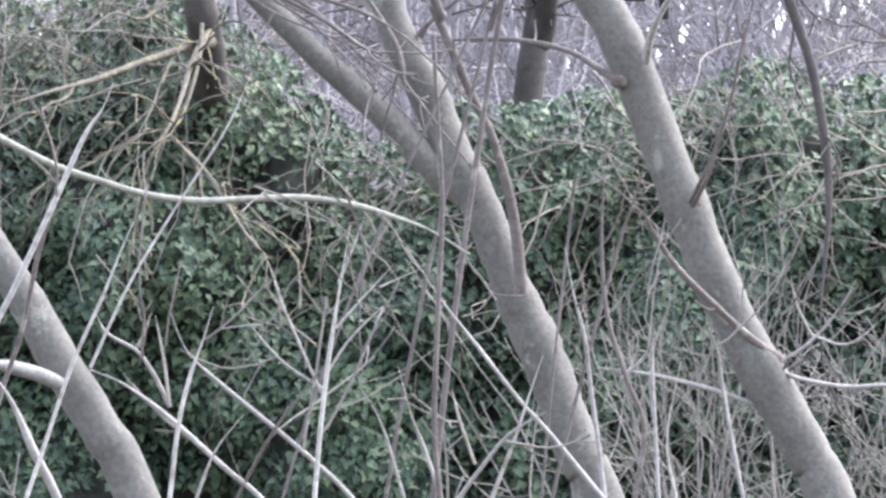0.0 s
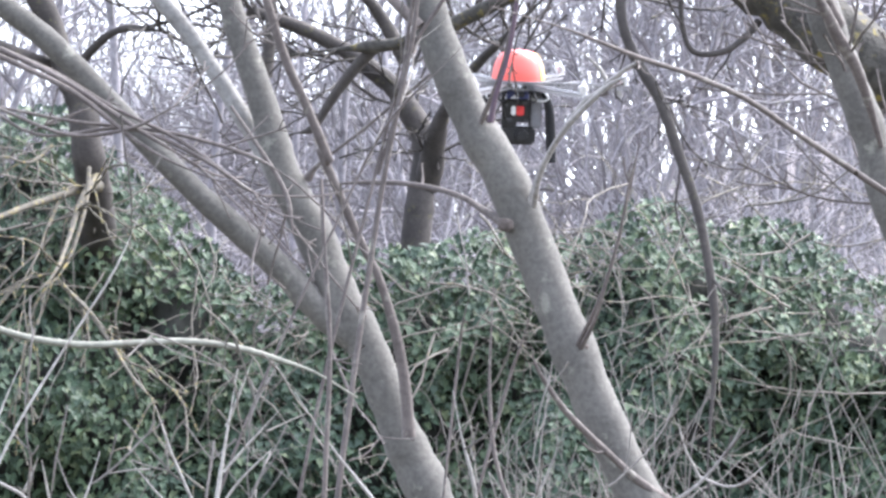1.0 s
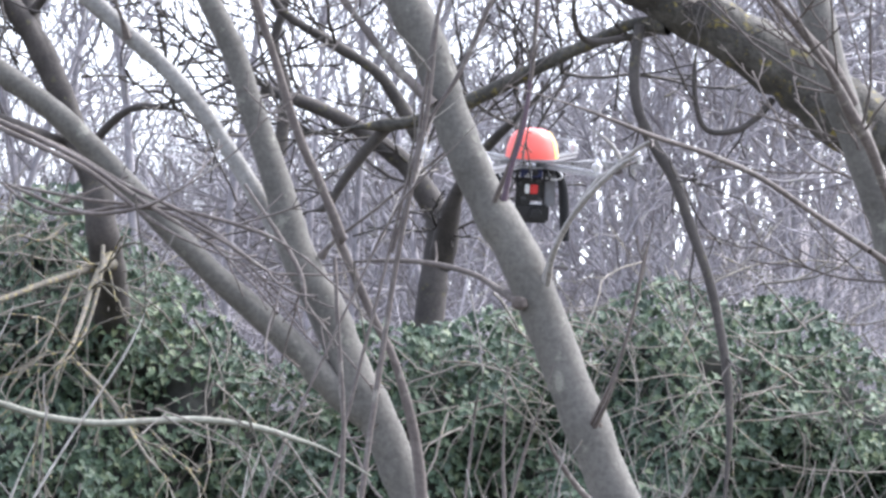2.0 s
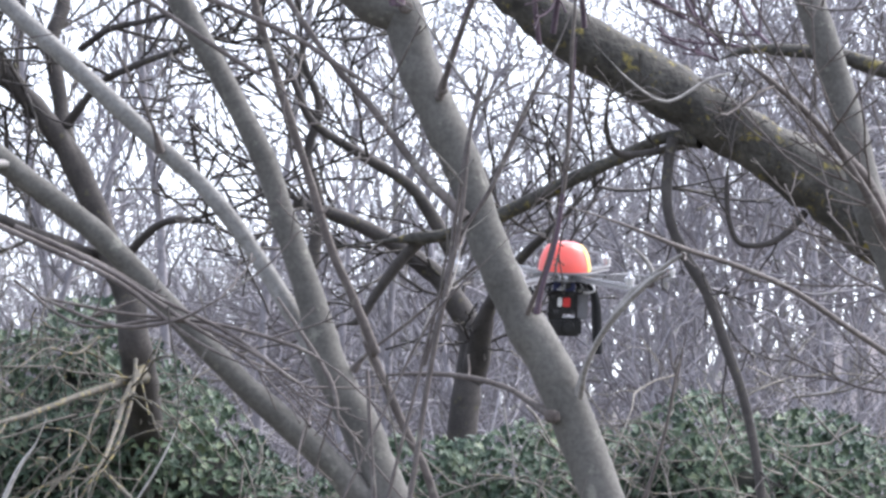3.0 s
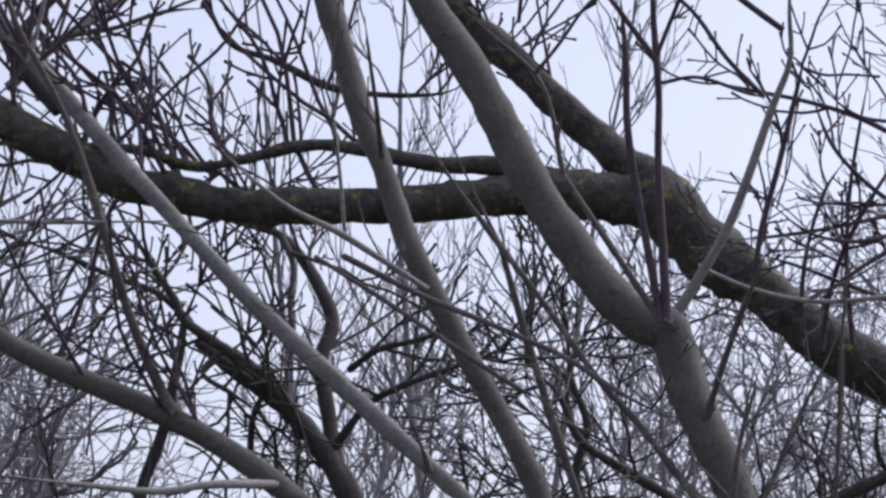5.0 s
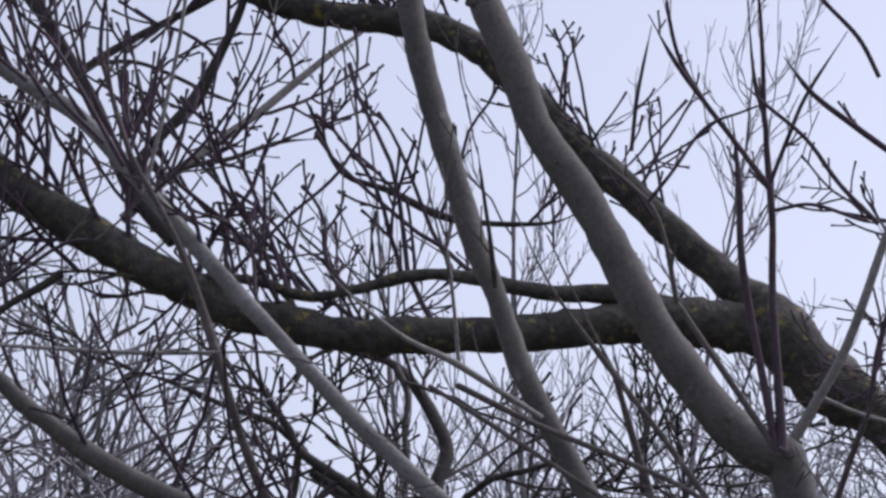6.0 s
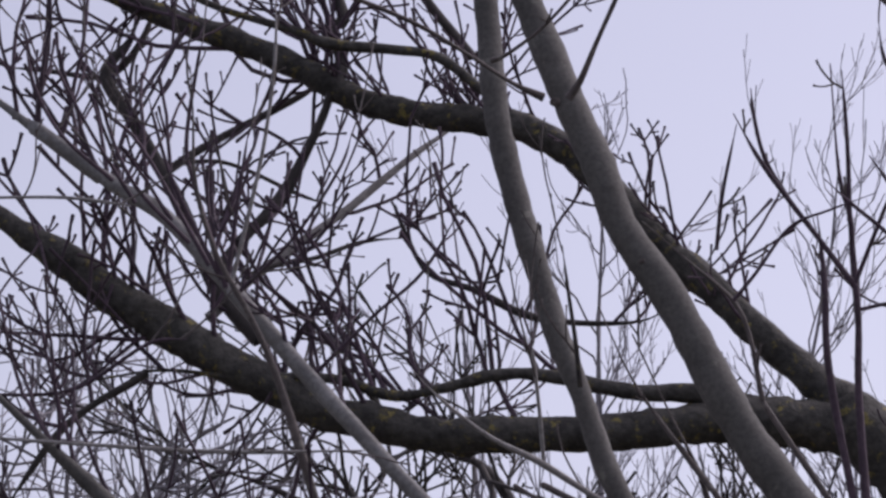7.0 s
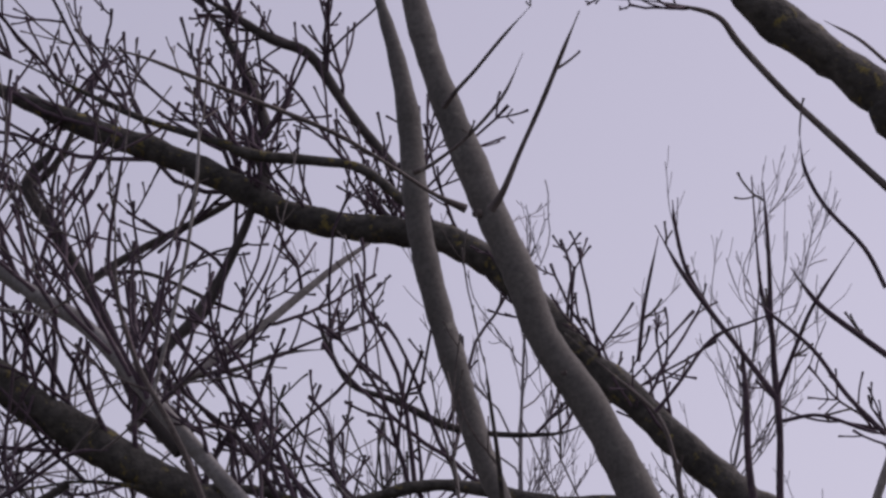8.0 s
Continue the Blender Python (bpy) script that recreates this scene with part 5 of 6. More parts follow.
stem(shrub_t, "twig", GREYT, [(-0.211, 6.300, 1.565, 0.0028), (-0.249, 6.261, 1.653, 0.0027), (-0.277, 6.231, 1.721, 0.0024), (-0.300, 6.200, 1.793, 0.0015)])
stem(shrub_t, "twig", GREYT, [(-0.206, 6.300, 1.574, 0.0025), (-0.278, 6.254, 1.623, 0.0022), (-0.344, 6.200, 1.701, 0.0012)])
stem(shrub_t, "twig", TAN, [(-0.708, 6.300, -0.050, 0.0048), (-0.706, 6.300, 0.274, 0.0045), (-0.672, 6.300, 0.547, 0.0042), (-0.604, 6.300, 0.821, 0.0039), (-0.503, 6.300, 1.094, 0.0037), (-0.368, 6.300, 1.368, 0.0034), (-0.297, 6.253, 1.496, 0.0030), (-0.238, 6.221, 1.575, 0.0027), (-0.198, 6.200, 1.623, 0.0021)])
stem(shrub_t, "twig", TAN, [(0.049, 6.200, -0.050, 0.0076), (0.049, 6.200, 0.274, 0.0072), (0.043, 6.200, 0.549, 0.0067), (0.033, 6.200, 0.823, 0.0063), (0.017, 6.200, 1.097, 0.0059), (-0.004, 6.200, 1.371, 0.0054), (-0.015, 6.183, 1.507, 0.0048), (-0.009, 6.160, 1.700, 0.0045), (-0.001, 6.136, 1.892, 0.0042), (-0.009, 6.114, 2.064, 0.0036), (-0.015, 6.100, 2.178, 0.0027)])
stem(shrub_t, "twig", GREYT, [(-0.361, 6.100, -0.050, 0.0108), (-0.362, 6.100, 0.275, 0.0102), (-0.391, 6.100, 0.550, 0.0096), (-0.447, 6.100, 0.825, 0.0090), (-0.531, 6.100, 1.100, 0.0084), (-0.643, 6.100, 1.375, 0.0077), (-0.686, 6.062, 1.471, 0.0077), (-0.721, 6.029, 1.557, 0.0065), (-0.765, 6.000, 1.623, 0.0053)])
stem(shrub_t, "twig", TAN, [(-1.003, 6.100, -0.050, 0.0058), (-1.002, 6.100, 0.313, 0.0055), (-0.976, 6.100, 0.626, 0.0052), (-0.925, 6.100, 0.939, 0.0048), (-0.849, 6.100, 1.253, 0.0045), (-0.748, 6.100, 1.566, 0.0042), (-0.707, 6.070, 1.680, 0.0041), (-0.675, 6.036, 1.812, 0.0041), (-0.640, 6.011, 1.900, 0.0035), (-0.625, 6.000, 1.942, 0.0018)])
stem(shrub_t, "twig", GREYT, [(0.386, 6.300, -0.050, 0.0069), (0.383, 6.300, 0.274, 0.0065), (0.313, 6.300, 0.547, 0.0061), (0.176, 6.300, 0.821, 0.0057), (-0.028, 6.300, 1.094, 0.0053), (-0.299, 6.300, 1.368, 0.0049), (-0.377, 6.274, 1.437, 0.0049), (-0.473, 6.241, 1.526, 0.0049), (-0.549, 6.216, 1.584, 0.0042), (-0.606, 6.200, 1.609, 0.0030)])
stem(shrub_t, "twig", GREYT, [(0.465, 6.300, -0.050, 0.0060), (0.462, 6.300, 0.274, 0.0057), (0.400, 6.300, 0.547, 0.0053), (0.279, 6.300, 0.821, 0.0050), (0.098, 6.300, 1.094, 0.0046), (-0.142, 6.300, 1.368, 0.0043), (-0.220, 6.277, 1.447, 0.0043), (-0.307, 6.253, 1.521, 0.0040), (-0.394, 6.230, 1.594, 0.0037), (-0.442, 6.215, 1.643, 0.0030), (-0.470, 6.200, 1.711, 0.0018)])
stem(shrub_t, "twig", GREYT, [(-0.477, 6.300, 1.545, 0.0043), (-0.504, 6.270, 1.604, 0.0037), (-0.532, 6.248, 1.643, 0.0034), (-0.579, 6.223, 1.672, 0.0027), (-0.601, 6.200, 1.715, 0.0015)])
stem(shrub_t, "twig", STRAW, [(-0.537, 6.300, 1.643, 0.0028), (-0.518, 6.253, 1.672, 0.0024), (-0.501, 6.200, 1.706, 0.0015)])
stem(shrub_t, "twig", STRAW, [(-0.477, 6.300, 1.545, 0.0031), (-0.483, 6.250, 1.623, 0.0027), (-0.494, 6.200, 1.701, 0.0015)])
stem(shrub_t, "twig", STRAW, [(-0.696, 6.200, -0.050, 0.0042), (-0.695, 6.200, 0.274, 0.0040), (-0.667, 6.200, 0.549, 0.0037), (-0.614, 6.200, 0.823, 0.0035), (-0.535, 6.200, 1.097, 0.0033), (-0.430, 6.200, 1.371, 0.0030), (-0.388, 6.143, 1.469, 0.0027), (-0.338, 6.100, 1.532, 0.0015)])
stem(shrub_t, "twig", GREYT, [(0.016, 6.400, 1.364, 0.0044), (0.066, 6.364, 1.435, 0.0037), (0.115, 6.332, 1.495, 0.0031), (0.178, 6.300, 1.535, 0.0015)])
stem(shrub_t, "twig", STRAW, [(-0.144, 6.400, -0.050, 0.0053), (-0.143, 6.400, 0.273, 0.0050), (-0.120, 6.400, 0.546, 0.0047), (-0.075, 6.400, 0.818, 0.0044), (-0.008, 6.400, 1.091, 0.0041), (0.081, 6.400, 1.364, 0.0038), (0.125, 6.355, 1.485, 0.0031), (0.154, 6.322, 1.574, 0.0025), (0.174, 6.300, 1.633, 0.0012)])
stem(shrub_t, "twig", GREYT, [(0.805, 6.400, -0.050, 0.0061), (0.802, 6.400, 0.293, 0.0058), (0.742, 6.400, 0.586, 0.0054), (0.624, 6.400, 0.878, 0.0051), (0.449, 6.400, 1.171, 0.0047), (0.216, 6.400, 1.464, 0.0044), (0.136, 6.374, 1.554, 0.0037), (0.066, 6.349, 1.644, 0.0034), (-0.004, 6.324, 1.733, 0.0031), (-0.063, 6.300, 1.821, 0.0019)])
stem(shrub_t, "twig", STRAW, [(0.056, 6.400, 1.444, 0.0031), (0.031, 6.345, 1.515, 0.0028), (0.016, 6.300, 1.574, 0.0015)])
stem(shrub_t, "twig", GREYT, [(0.215, 6.400, -0.050, 0.0048), (0.214, 6.400, 0.289, 0.0046), (0.190, 6.400, 0.578, 0.0043), (0.142, 6.400, 0.866, 0.0040), (0.071, 6.400, 1.155, 0.0037), (-0.024, 6.400, 1.444, 0.0035), (-0.054, 6.352, 1.524, 0.0031), (-0.078, 6.300, 1.614, 0.0015)])
stem(shrub_t, "twig", GREYT, [(0.122, 6.400, -0.050, 0.0039), (0.121, 6.400, 0.287, 0.0037), (0.100, 6.400, 0.574, 0.0035), (0.059, 6.400, 0.860, 0.0033), (-0.003, 6.400, 1.147, 0.0030), (-0.084, 6.400, 1.434, 0.0028), (-0.113, 6.338, 1.525, 0.0025), (-0.142, 6.300, 1.574, 0.0012)])
stem(shrub_t, "twig", GREYT, [(0.385, 7.000, -0.050, 0.0058), (0.384, 7.000, 0.316, 0.0054), (0.374, 7.000, 0.633, 0.0051), (0.355, 7.000, 0.949, 0.0048), (0.325, 7.000, 1.266, 0.0044), (0.286, 7.000, 1.582, 0.0041), (0.274, 6.967, 1.670, 0.0041), (0.251, 6.933, 1.756, 0.0037), (0.234, 6.900, 1.842, 0.0024)])
stem(shrub_t, "twig", TAN, [(0.285, 7.000, -0.050, 0.0067), (0.285, 7.000, 0.268, 0.0063), (0.293, 7.000, 0.537, 0.0059), (0.310, 7.000, 0.805, 0.0055), (0.335, 7.000, 1.074, 0.0052), (0.368, 7.000, 1.342, 0.0048), (0.389, 6.980, 1.495, 0.0048), (0.355, 6.967, 1.593, 0.0044), (0.317, 6.951, 1.713, 0.0044), (0.305, 6.934, 1.843, 0.0041), (0.310, 6.914, 1.994, 0.0030), (0.315, 6.900, 2.102, 0.0021)])
stem(shrub_t, "twig", GREYT, [(0.346, 7.000, 1.593, 0.0034), (0.399, 6.955, 1.648, 0.0030), (0.433, 6.900, 1.734, 0.0014)])
stem(shrub_t, "twig", GREYT, [(0.443, 7.000, -0.050, 0.0053), (0.442, 7.000, 0.321, 0.0050), (0.439, 7.000, 0.642, 0.0047), (0.432, 7.000, 0.963, 0.0044), (0.421, 7.000, 1.283, 0.0041), (0.406, 7.000, 1.604, 0.0038), (0.403, 6.942, 1.669, 0.0030), (0.385, 6.900, 1.712, 0.0017)])
stem(shrub_t, "twig", GREYT, [(0.683, 7.000, -0.050, 0.0053), (0.682, 7.000, 0.314, 0.0050), (0.668, 7.000, 0.629, 0.0047), (0.640, 7.000, 0.943, 0.0044), (0.599, 7.000, 1.257, 0.0041), (0.543, 7.000, 1.572, 0.0038), (0.528, 6.943, 1.648, 0.0034), (0.504, 6.900, 1.701, 0.0017)])
stem(shrub_t, "twig", STRAW, [(0.567, 7.000, -0.050, 0.0048), (0.567, 7.000, 0.268, 0.0045), (0.555, 7.000, 0.537, 0.0042), (0.533, 7.000, 0.805, 0.0039), (0.499, 7.000, 1.074, 0.0037), (0.455, 7.000, 1.342, 0.0034), (0.431, 6.954, 1.474, 0.0030), (0.455, 6.900, 1.626, 0.0014)])
stem(shrub_t, "twig", TAN, [(0.083, 7.000, -0.050, 0.0048), (0.084, 7.000, 0.363, 0.0045), (0.109, 7.000, 0.725, 0.0042), (0.158, 7.000, 1.088, 0.0039), (0.232, 7.000, 1.450, 0.0037), (0.330, 7.000, 1.813, 0.0034), (0.366, 6.949, 1.931, 0.0030), (0.402, 6.900, 2.042, 0.0014)])
stem(shrub_t, "twig", TAN, [(0.142, 7.000, -0.050, 0.0038), (0.143, 7.000, 0.382, 0.0036), (0.153, 7.000, 0.765, 0.0034), (0.175, 7.000, 1.147, 0.0032), (0.206, 7.000, 1.529, 0.0030), (0.248, 7.000, 1.911, 0.0027), (0.257, 6.947, 1.985, 0.0024), (0.272, 6.900, 2.048, 0.0014)])
stem(shrub_t, "twig", TAN, [(-0.076, 7.200, -0.050, 0.0079), (-0.075, 7.200, 0.433, 0.0074), (-0.058, 7.200, 0.866, 0.0070), (-0.025, 7.200, 1.299, 0.0065), (0.024, 7.200, 1.732, 0.0061), (0.088, 7.200, 2.165, 0.0056), (0.111, 7.183, 2.299, 0.0053), (0.139, 7.166, 2.434, 0.0049), (0.168, 7.148, 2.580, 0.0049), (0.185, 7.128, 2.736, 0.0049), (0.213, 7.109, 2.882, 0.0042), (0.236, 7.100, 2.949, 0.0028)])
stem(shrub_t, "twig", TAN, [(-0.481, 7.200, -0.050, 0.0039), (-0.479, 7.200, 0.447, 0.0037), (-0.426, 7.200, 0.893, 0.0035), (-0.324, 7.200, 1.340, 0.0033), (-0.171, 7.200, 1.786, 0.0030), (0.032, 7.200, 2.233, 0.0028), (0.088, 7.170, 2.343, 0.0028), (0.133, 7.150, 2.409, 0.0031), (0.212, 7.123, 2.485, 0.0028), (0.279, 7.100, 2.550, 0.0014)])
stem(shrub_t, "twig", TAN, [(0.095, 7.200, 2.288, 0.0042), (0.135, 7.179, 2.422, 0.0042), (0.159, 7.154, 2.590, 0.0042), (0.188, 7.128, 2.757, 0.0049), (0.216, 7.112, 2.858, 0.0035), (0.233, 7.100, 2.936, 0.0017)])
stem(shrub_t, "twig", TAN, [(-0.201, 7.200, -0.050, 0.0049), (-0.199, 7.200, 0.453, 0.0046), (-0.170, 7.200, 0.906, 0.0043), (-0.113, 7.200, 1.359, 0.0041), (-0.029, 7.200, 1.812, 0.0038), (0.084, 7.200, 2.265, 0.0035), (0.153, 7.168, 2.512, 0.0035), (0.232, 7.148, 2.646, 0.0049), (0.301, 7.127, 2.803, 0.0056), (0.358, 7.111, 2.914, 0.0048), (0.392, 7.100, 2.993, 0.0031)])


def shoots(tree, material, pick, per, length, girth, lift, seed, spread=(30, 70), lo=0.1, hi=1.0, rise=0.0, wobble=0.08, nodes=3, second=2, tips=2):
    """Curving side shoots with opposite forks and swollen bud tips along some of a tree's stems."""
    rng = np.random.default_rng(seed)
    batches = []
    for i in pick:
        q = SPINES[tree.name][i]
        reach = np.linalg.norm(np.diff(q[:, :3], axis=0), axis=1).sum()
        count = max(1, int(round(per * reach)))
        at, way, g = spring(q[None, :, :3], q[None, :, 3], count, lo, hi, spread, rng)
        tip = np.full(tips, len(q) - 2)
        at, g = np.vstack([at, q[tip, :3]]), np.concatenate([g, q[tip, 3]])
        way = np.vstack([way, unit(np.tile(q[-1, :3] - q[-3, :3], (tips, 1))) + rng.normal(size=(tips, 3)) * 0.35])
        count += tips
        if rise:
            way = unit(np.stack([way[:, 0], way[:, 1] * 0.7, np.abs(way[:, 2]) + rise], -1))
        long = rng.uniform(0.4, 1.0, count) * length
        P, R = grow(at, way, long, np.minimum(g * 0.7, girth), np.full(count, girth * 0.62), 9, wobble, lift, rng)
        sets = [(P, R)]
        P2, R2, L2 = fork(P, R, long, nodes, 0.22, 0.9, 0.55, girth * 0.8, lift, rng, 0.35)
        sets.append((P2, R2))
        if second:
            P3, R3, L3 = fork(P2, R2, L2, second, 0.35, 0.85, 0.42, girth * 0.66, lift, rng, 0.5)
            sets.append((P3, R3))
        for paths, radii in sets:
            radii[:, -1] *= 1.5
        batches += sets
    return tagged(sticks("fine_brushwood", batches, material, tree, 5), kind="stuff")


def every(tree):
    return range(len(SPINES[tree.name]))


shoots(tree_d, SHOOT, [1], 8.5, 0.42, 0.006, 0.05, 31, lo=0.12, hi=0.6, rise=0.5, spread=(35, 70), nodes=2, second=1)
shoots(tree_d, SHOOT, [1], 3.2, 0.95, 0.0088, 0.05, 51, lo=0.5, rise=0.3, wobble=0.15, second=1)
shoots(tree_d, SHOOT, [2], 4.0, 0.9, 0.0092, 0.05, 32, lo=0.12, rise=0.35, wobble=0.15, second=1)
shoots(tree_d, SHOOT, [2], 3.2, 0.8, 0.0075, 0.0, 52, lo=0.3, wobble=0.16, second=1)
shoots(tree_d, SHOOT, [3], 5.0, 0.8, 0.008, 0.06, 33, rise=0.5, wobble=0.15, second=1)
shoots(tree_d, DARK, [4, 5, 6, 7, 8], 3, 0.4, 0.004, 0.0, 34, wobble=0.14)
shoots(tree_d, SHOOT, range(9, len(SPINES[tree_d.name])), 3.6, 0.5, 0.0068, 0.05, 35, rise=0.25, wobble=0.13, second=1)
shoots(tree_d, SHOOT, [9, 10, 11], 4.0, 0.6, 0.0066, 0.05, 47, lo=0.3, rise=0.3, wobble=0.13, second=1)
shoots(tree_a, SHOOT, [3], 4.8, 0.55, 0.0064, 0.06, 36, lo=0.42, rise=0.8, wobble=0.11, second=1)
shoots(tree_a, SHOOT, [1], 4, 0.7, 0.0055, 0.05, 37, lo=0.55, rise=0.3, second=1)
shoots(tree_a, TAN, range(4, len(SPINES[tree_a.name])), 0.6, 0.35, 0.0032, 0.05, 38, nodes=2, second=0, tips=1)
shoots(tree_b, TAN, range(1, len(SPINES[tree_b.name])), 0.5, 0.09, 0.0036, 0.08, 39, nodes=1, second=0, tips=0)
shoots(tree_f, SHOOT, [1], 3, 0.2, 0.004, 0.06, 40, lo=0.4)
shoots(tree_g, TAN, range(0, 3), 5, 0.6, 0.004, 0.06, 41, lo=0.3)
shoots(tree_g, SHOOT, range(3, len(SPINES[tree_g.name])), 4.5, 0.32, 0.0044, 0.05, 46, lo=0.2, wobble=0.12, second=1, tips=1)
shoots(tree_k, DARK, range(1, 12), 3.0, 1.3, 0.0115, 0.02, 42, lo=0.1, wobble=0.2, nodes=4, second=2)
shoots(tree_k, LICH, range(12, len(SPINES[tree_k.name])), 2.2, 0.8, 0.0075, -0.12, 43, wobble=0.24, nodes=2, second=0, tips=1)
shoots(tree_l, DARK, every(tree_l), 2.6, 1.3, 0.0115, 0.02, 44, lo=0.3, wobble=0.2, nodes=4, second=2)
shoots(shrub_t, BRUSH, every(shrub_t), 0.6, 0.3, 0.003, 0.05, 45, lo=0.3, nodes=2, second=0, tips=0)

# scars and swellings on the smooth stems
SCAR = bark("knot_bark", (0.07, 0.055, 0.05), (0.14, 0.118, 0.105), (0.16, 0.15, 0.13), 0.1, 30, 120, 0.003)
knot(tree_b, (0.364, 7.479, 2.209), 0.0175, SCAR)
knot(tree_b, (0.334, 7.479, 2.431), 0.0111, SCAR)
knot(tree_b, (0.526, 7.479, 1.953), 0.0104, SCAR)
knot(tree_b, (0.141, 7.479, 2.896), 0.0096, SCAR)
knot(tree_a, (0.010, 7.980, 2.025), 0.0222, SCAR)
knot(tree_a, (0.172, 7.972, 1.789), 0.0171, SCAR)
knot(tree_b, (-0.063, 7.479, 3.151), 0.0096, SCAR)
knot(tree_b, (0.061, 7.479, 3.074), 0.0160, SCAR)
knot(tree_b, (-0.423, 7.479, 3.718), 0.0072, SCAR)
knot(tree_a, (-0.776, 8.080, 4.143), 0.0112, SCAR)
knot(tree_a, (-0.596, 8.080, 3.593), 0.0104, SCAR)
knot(tree_b, (-0.619, 7.579, 4.118), 0.0129, SCAR)
knot(tree_b, (0.626, 7.479, 1.628), 0.0175, SCAR)


# ---- the multicopter, hovering ----
ORANGE = plain("orange_plastic", (0.88, 0.125, 0.1), 0.35, 0, 0.08, 20)
YELLOW = plain("yellow_highlight", (0.85, 0.5, 0.08), 0.35, 0, 0.08, 20)
ALU = plain("brushed_aluminium", (0.42, 0.42, 0.44), 0.38, 0.9, 0.3, 120)
SILVER = plain("polished_silver", (0.8, 0.8, 0.82), 0.25, 0.6, 0.1, 80)
BLACK = plain("black_plastic", (0.018, 0.018, 0.02), 0.45, 0, 0.3, 80)
FOAM = plain("black_foam", (0.02, 0.02, 0.022), 0.95, 0, 0.4, 120)
BLUE = plain("dark_blue_wrap", (0.03, 0.04, 0.13), 0.4, 0, 0.2, 40)
RED = plain("red_label", (0.6, 0.04, 0.04), 0.5, 0, 0.1, 60)
WHITE = plain("white_label", (0.7, 0.7, 0.7), 0.5, 0, 0.1, 60)
DIM = plain("dark_grey_plastic", (0.055, 0.055, 0.06), 0.5, 0, 0.3, 60)
GREYP = plain("grey_plastic", (0.22, 0.22, 0.24), 0.5, 0, 0.2, 60)


def part(name, bm, material, parent, label="", smooth=False):
    me = bpy.data.meshes.new(name)
    bm.normal_update()
    bm.to_mesh(me)
    bm.free()
    me.polygons.foreach_set("use_smooth", [smooth] * len(me.polygons))
    me.materials.append(material)
    ob = new(name, me)
    ob.parent = parent
    return tagged(ob, label)


def box(bm, size, m, bevel=0.003):
    made = bmesh.ops.create_cube(bm, size=1.0, matrix=m @ Matrix.Diagonal((*size, 1)))
    if bevel:
        edges = list({e for v in made["verts"] for e in v.link_edges})
        bmesh.ops.bevel(bm, geom=edges, offset=bevel, segments=2, affect="EDGES")


def can(bm, r1, r2, depth, m, segments=16):
    bmesh.ops.create_cone(bm, cap_ends=True, segments=segments, radius1=r1, radius2=r2, depth=depth, matrix=m)


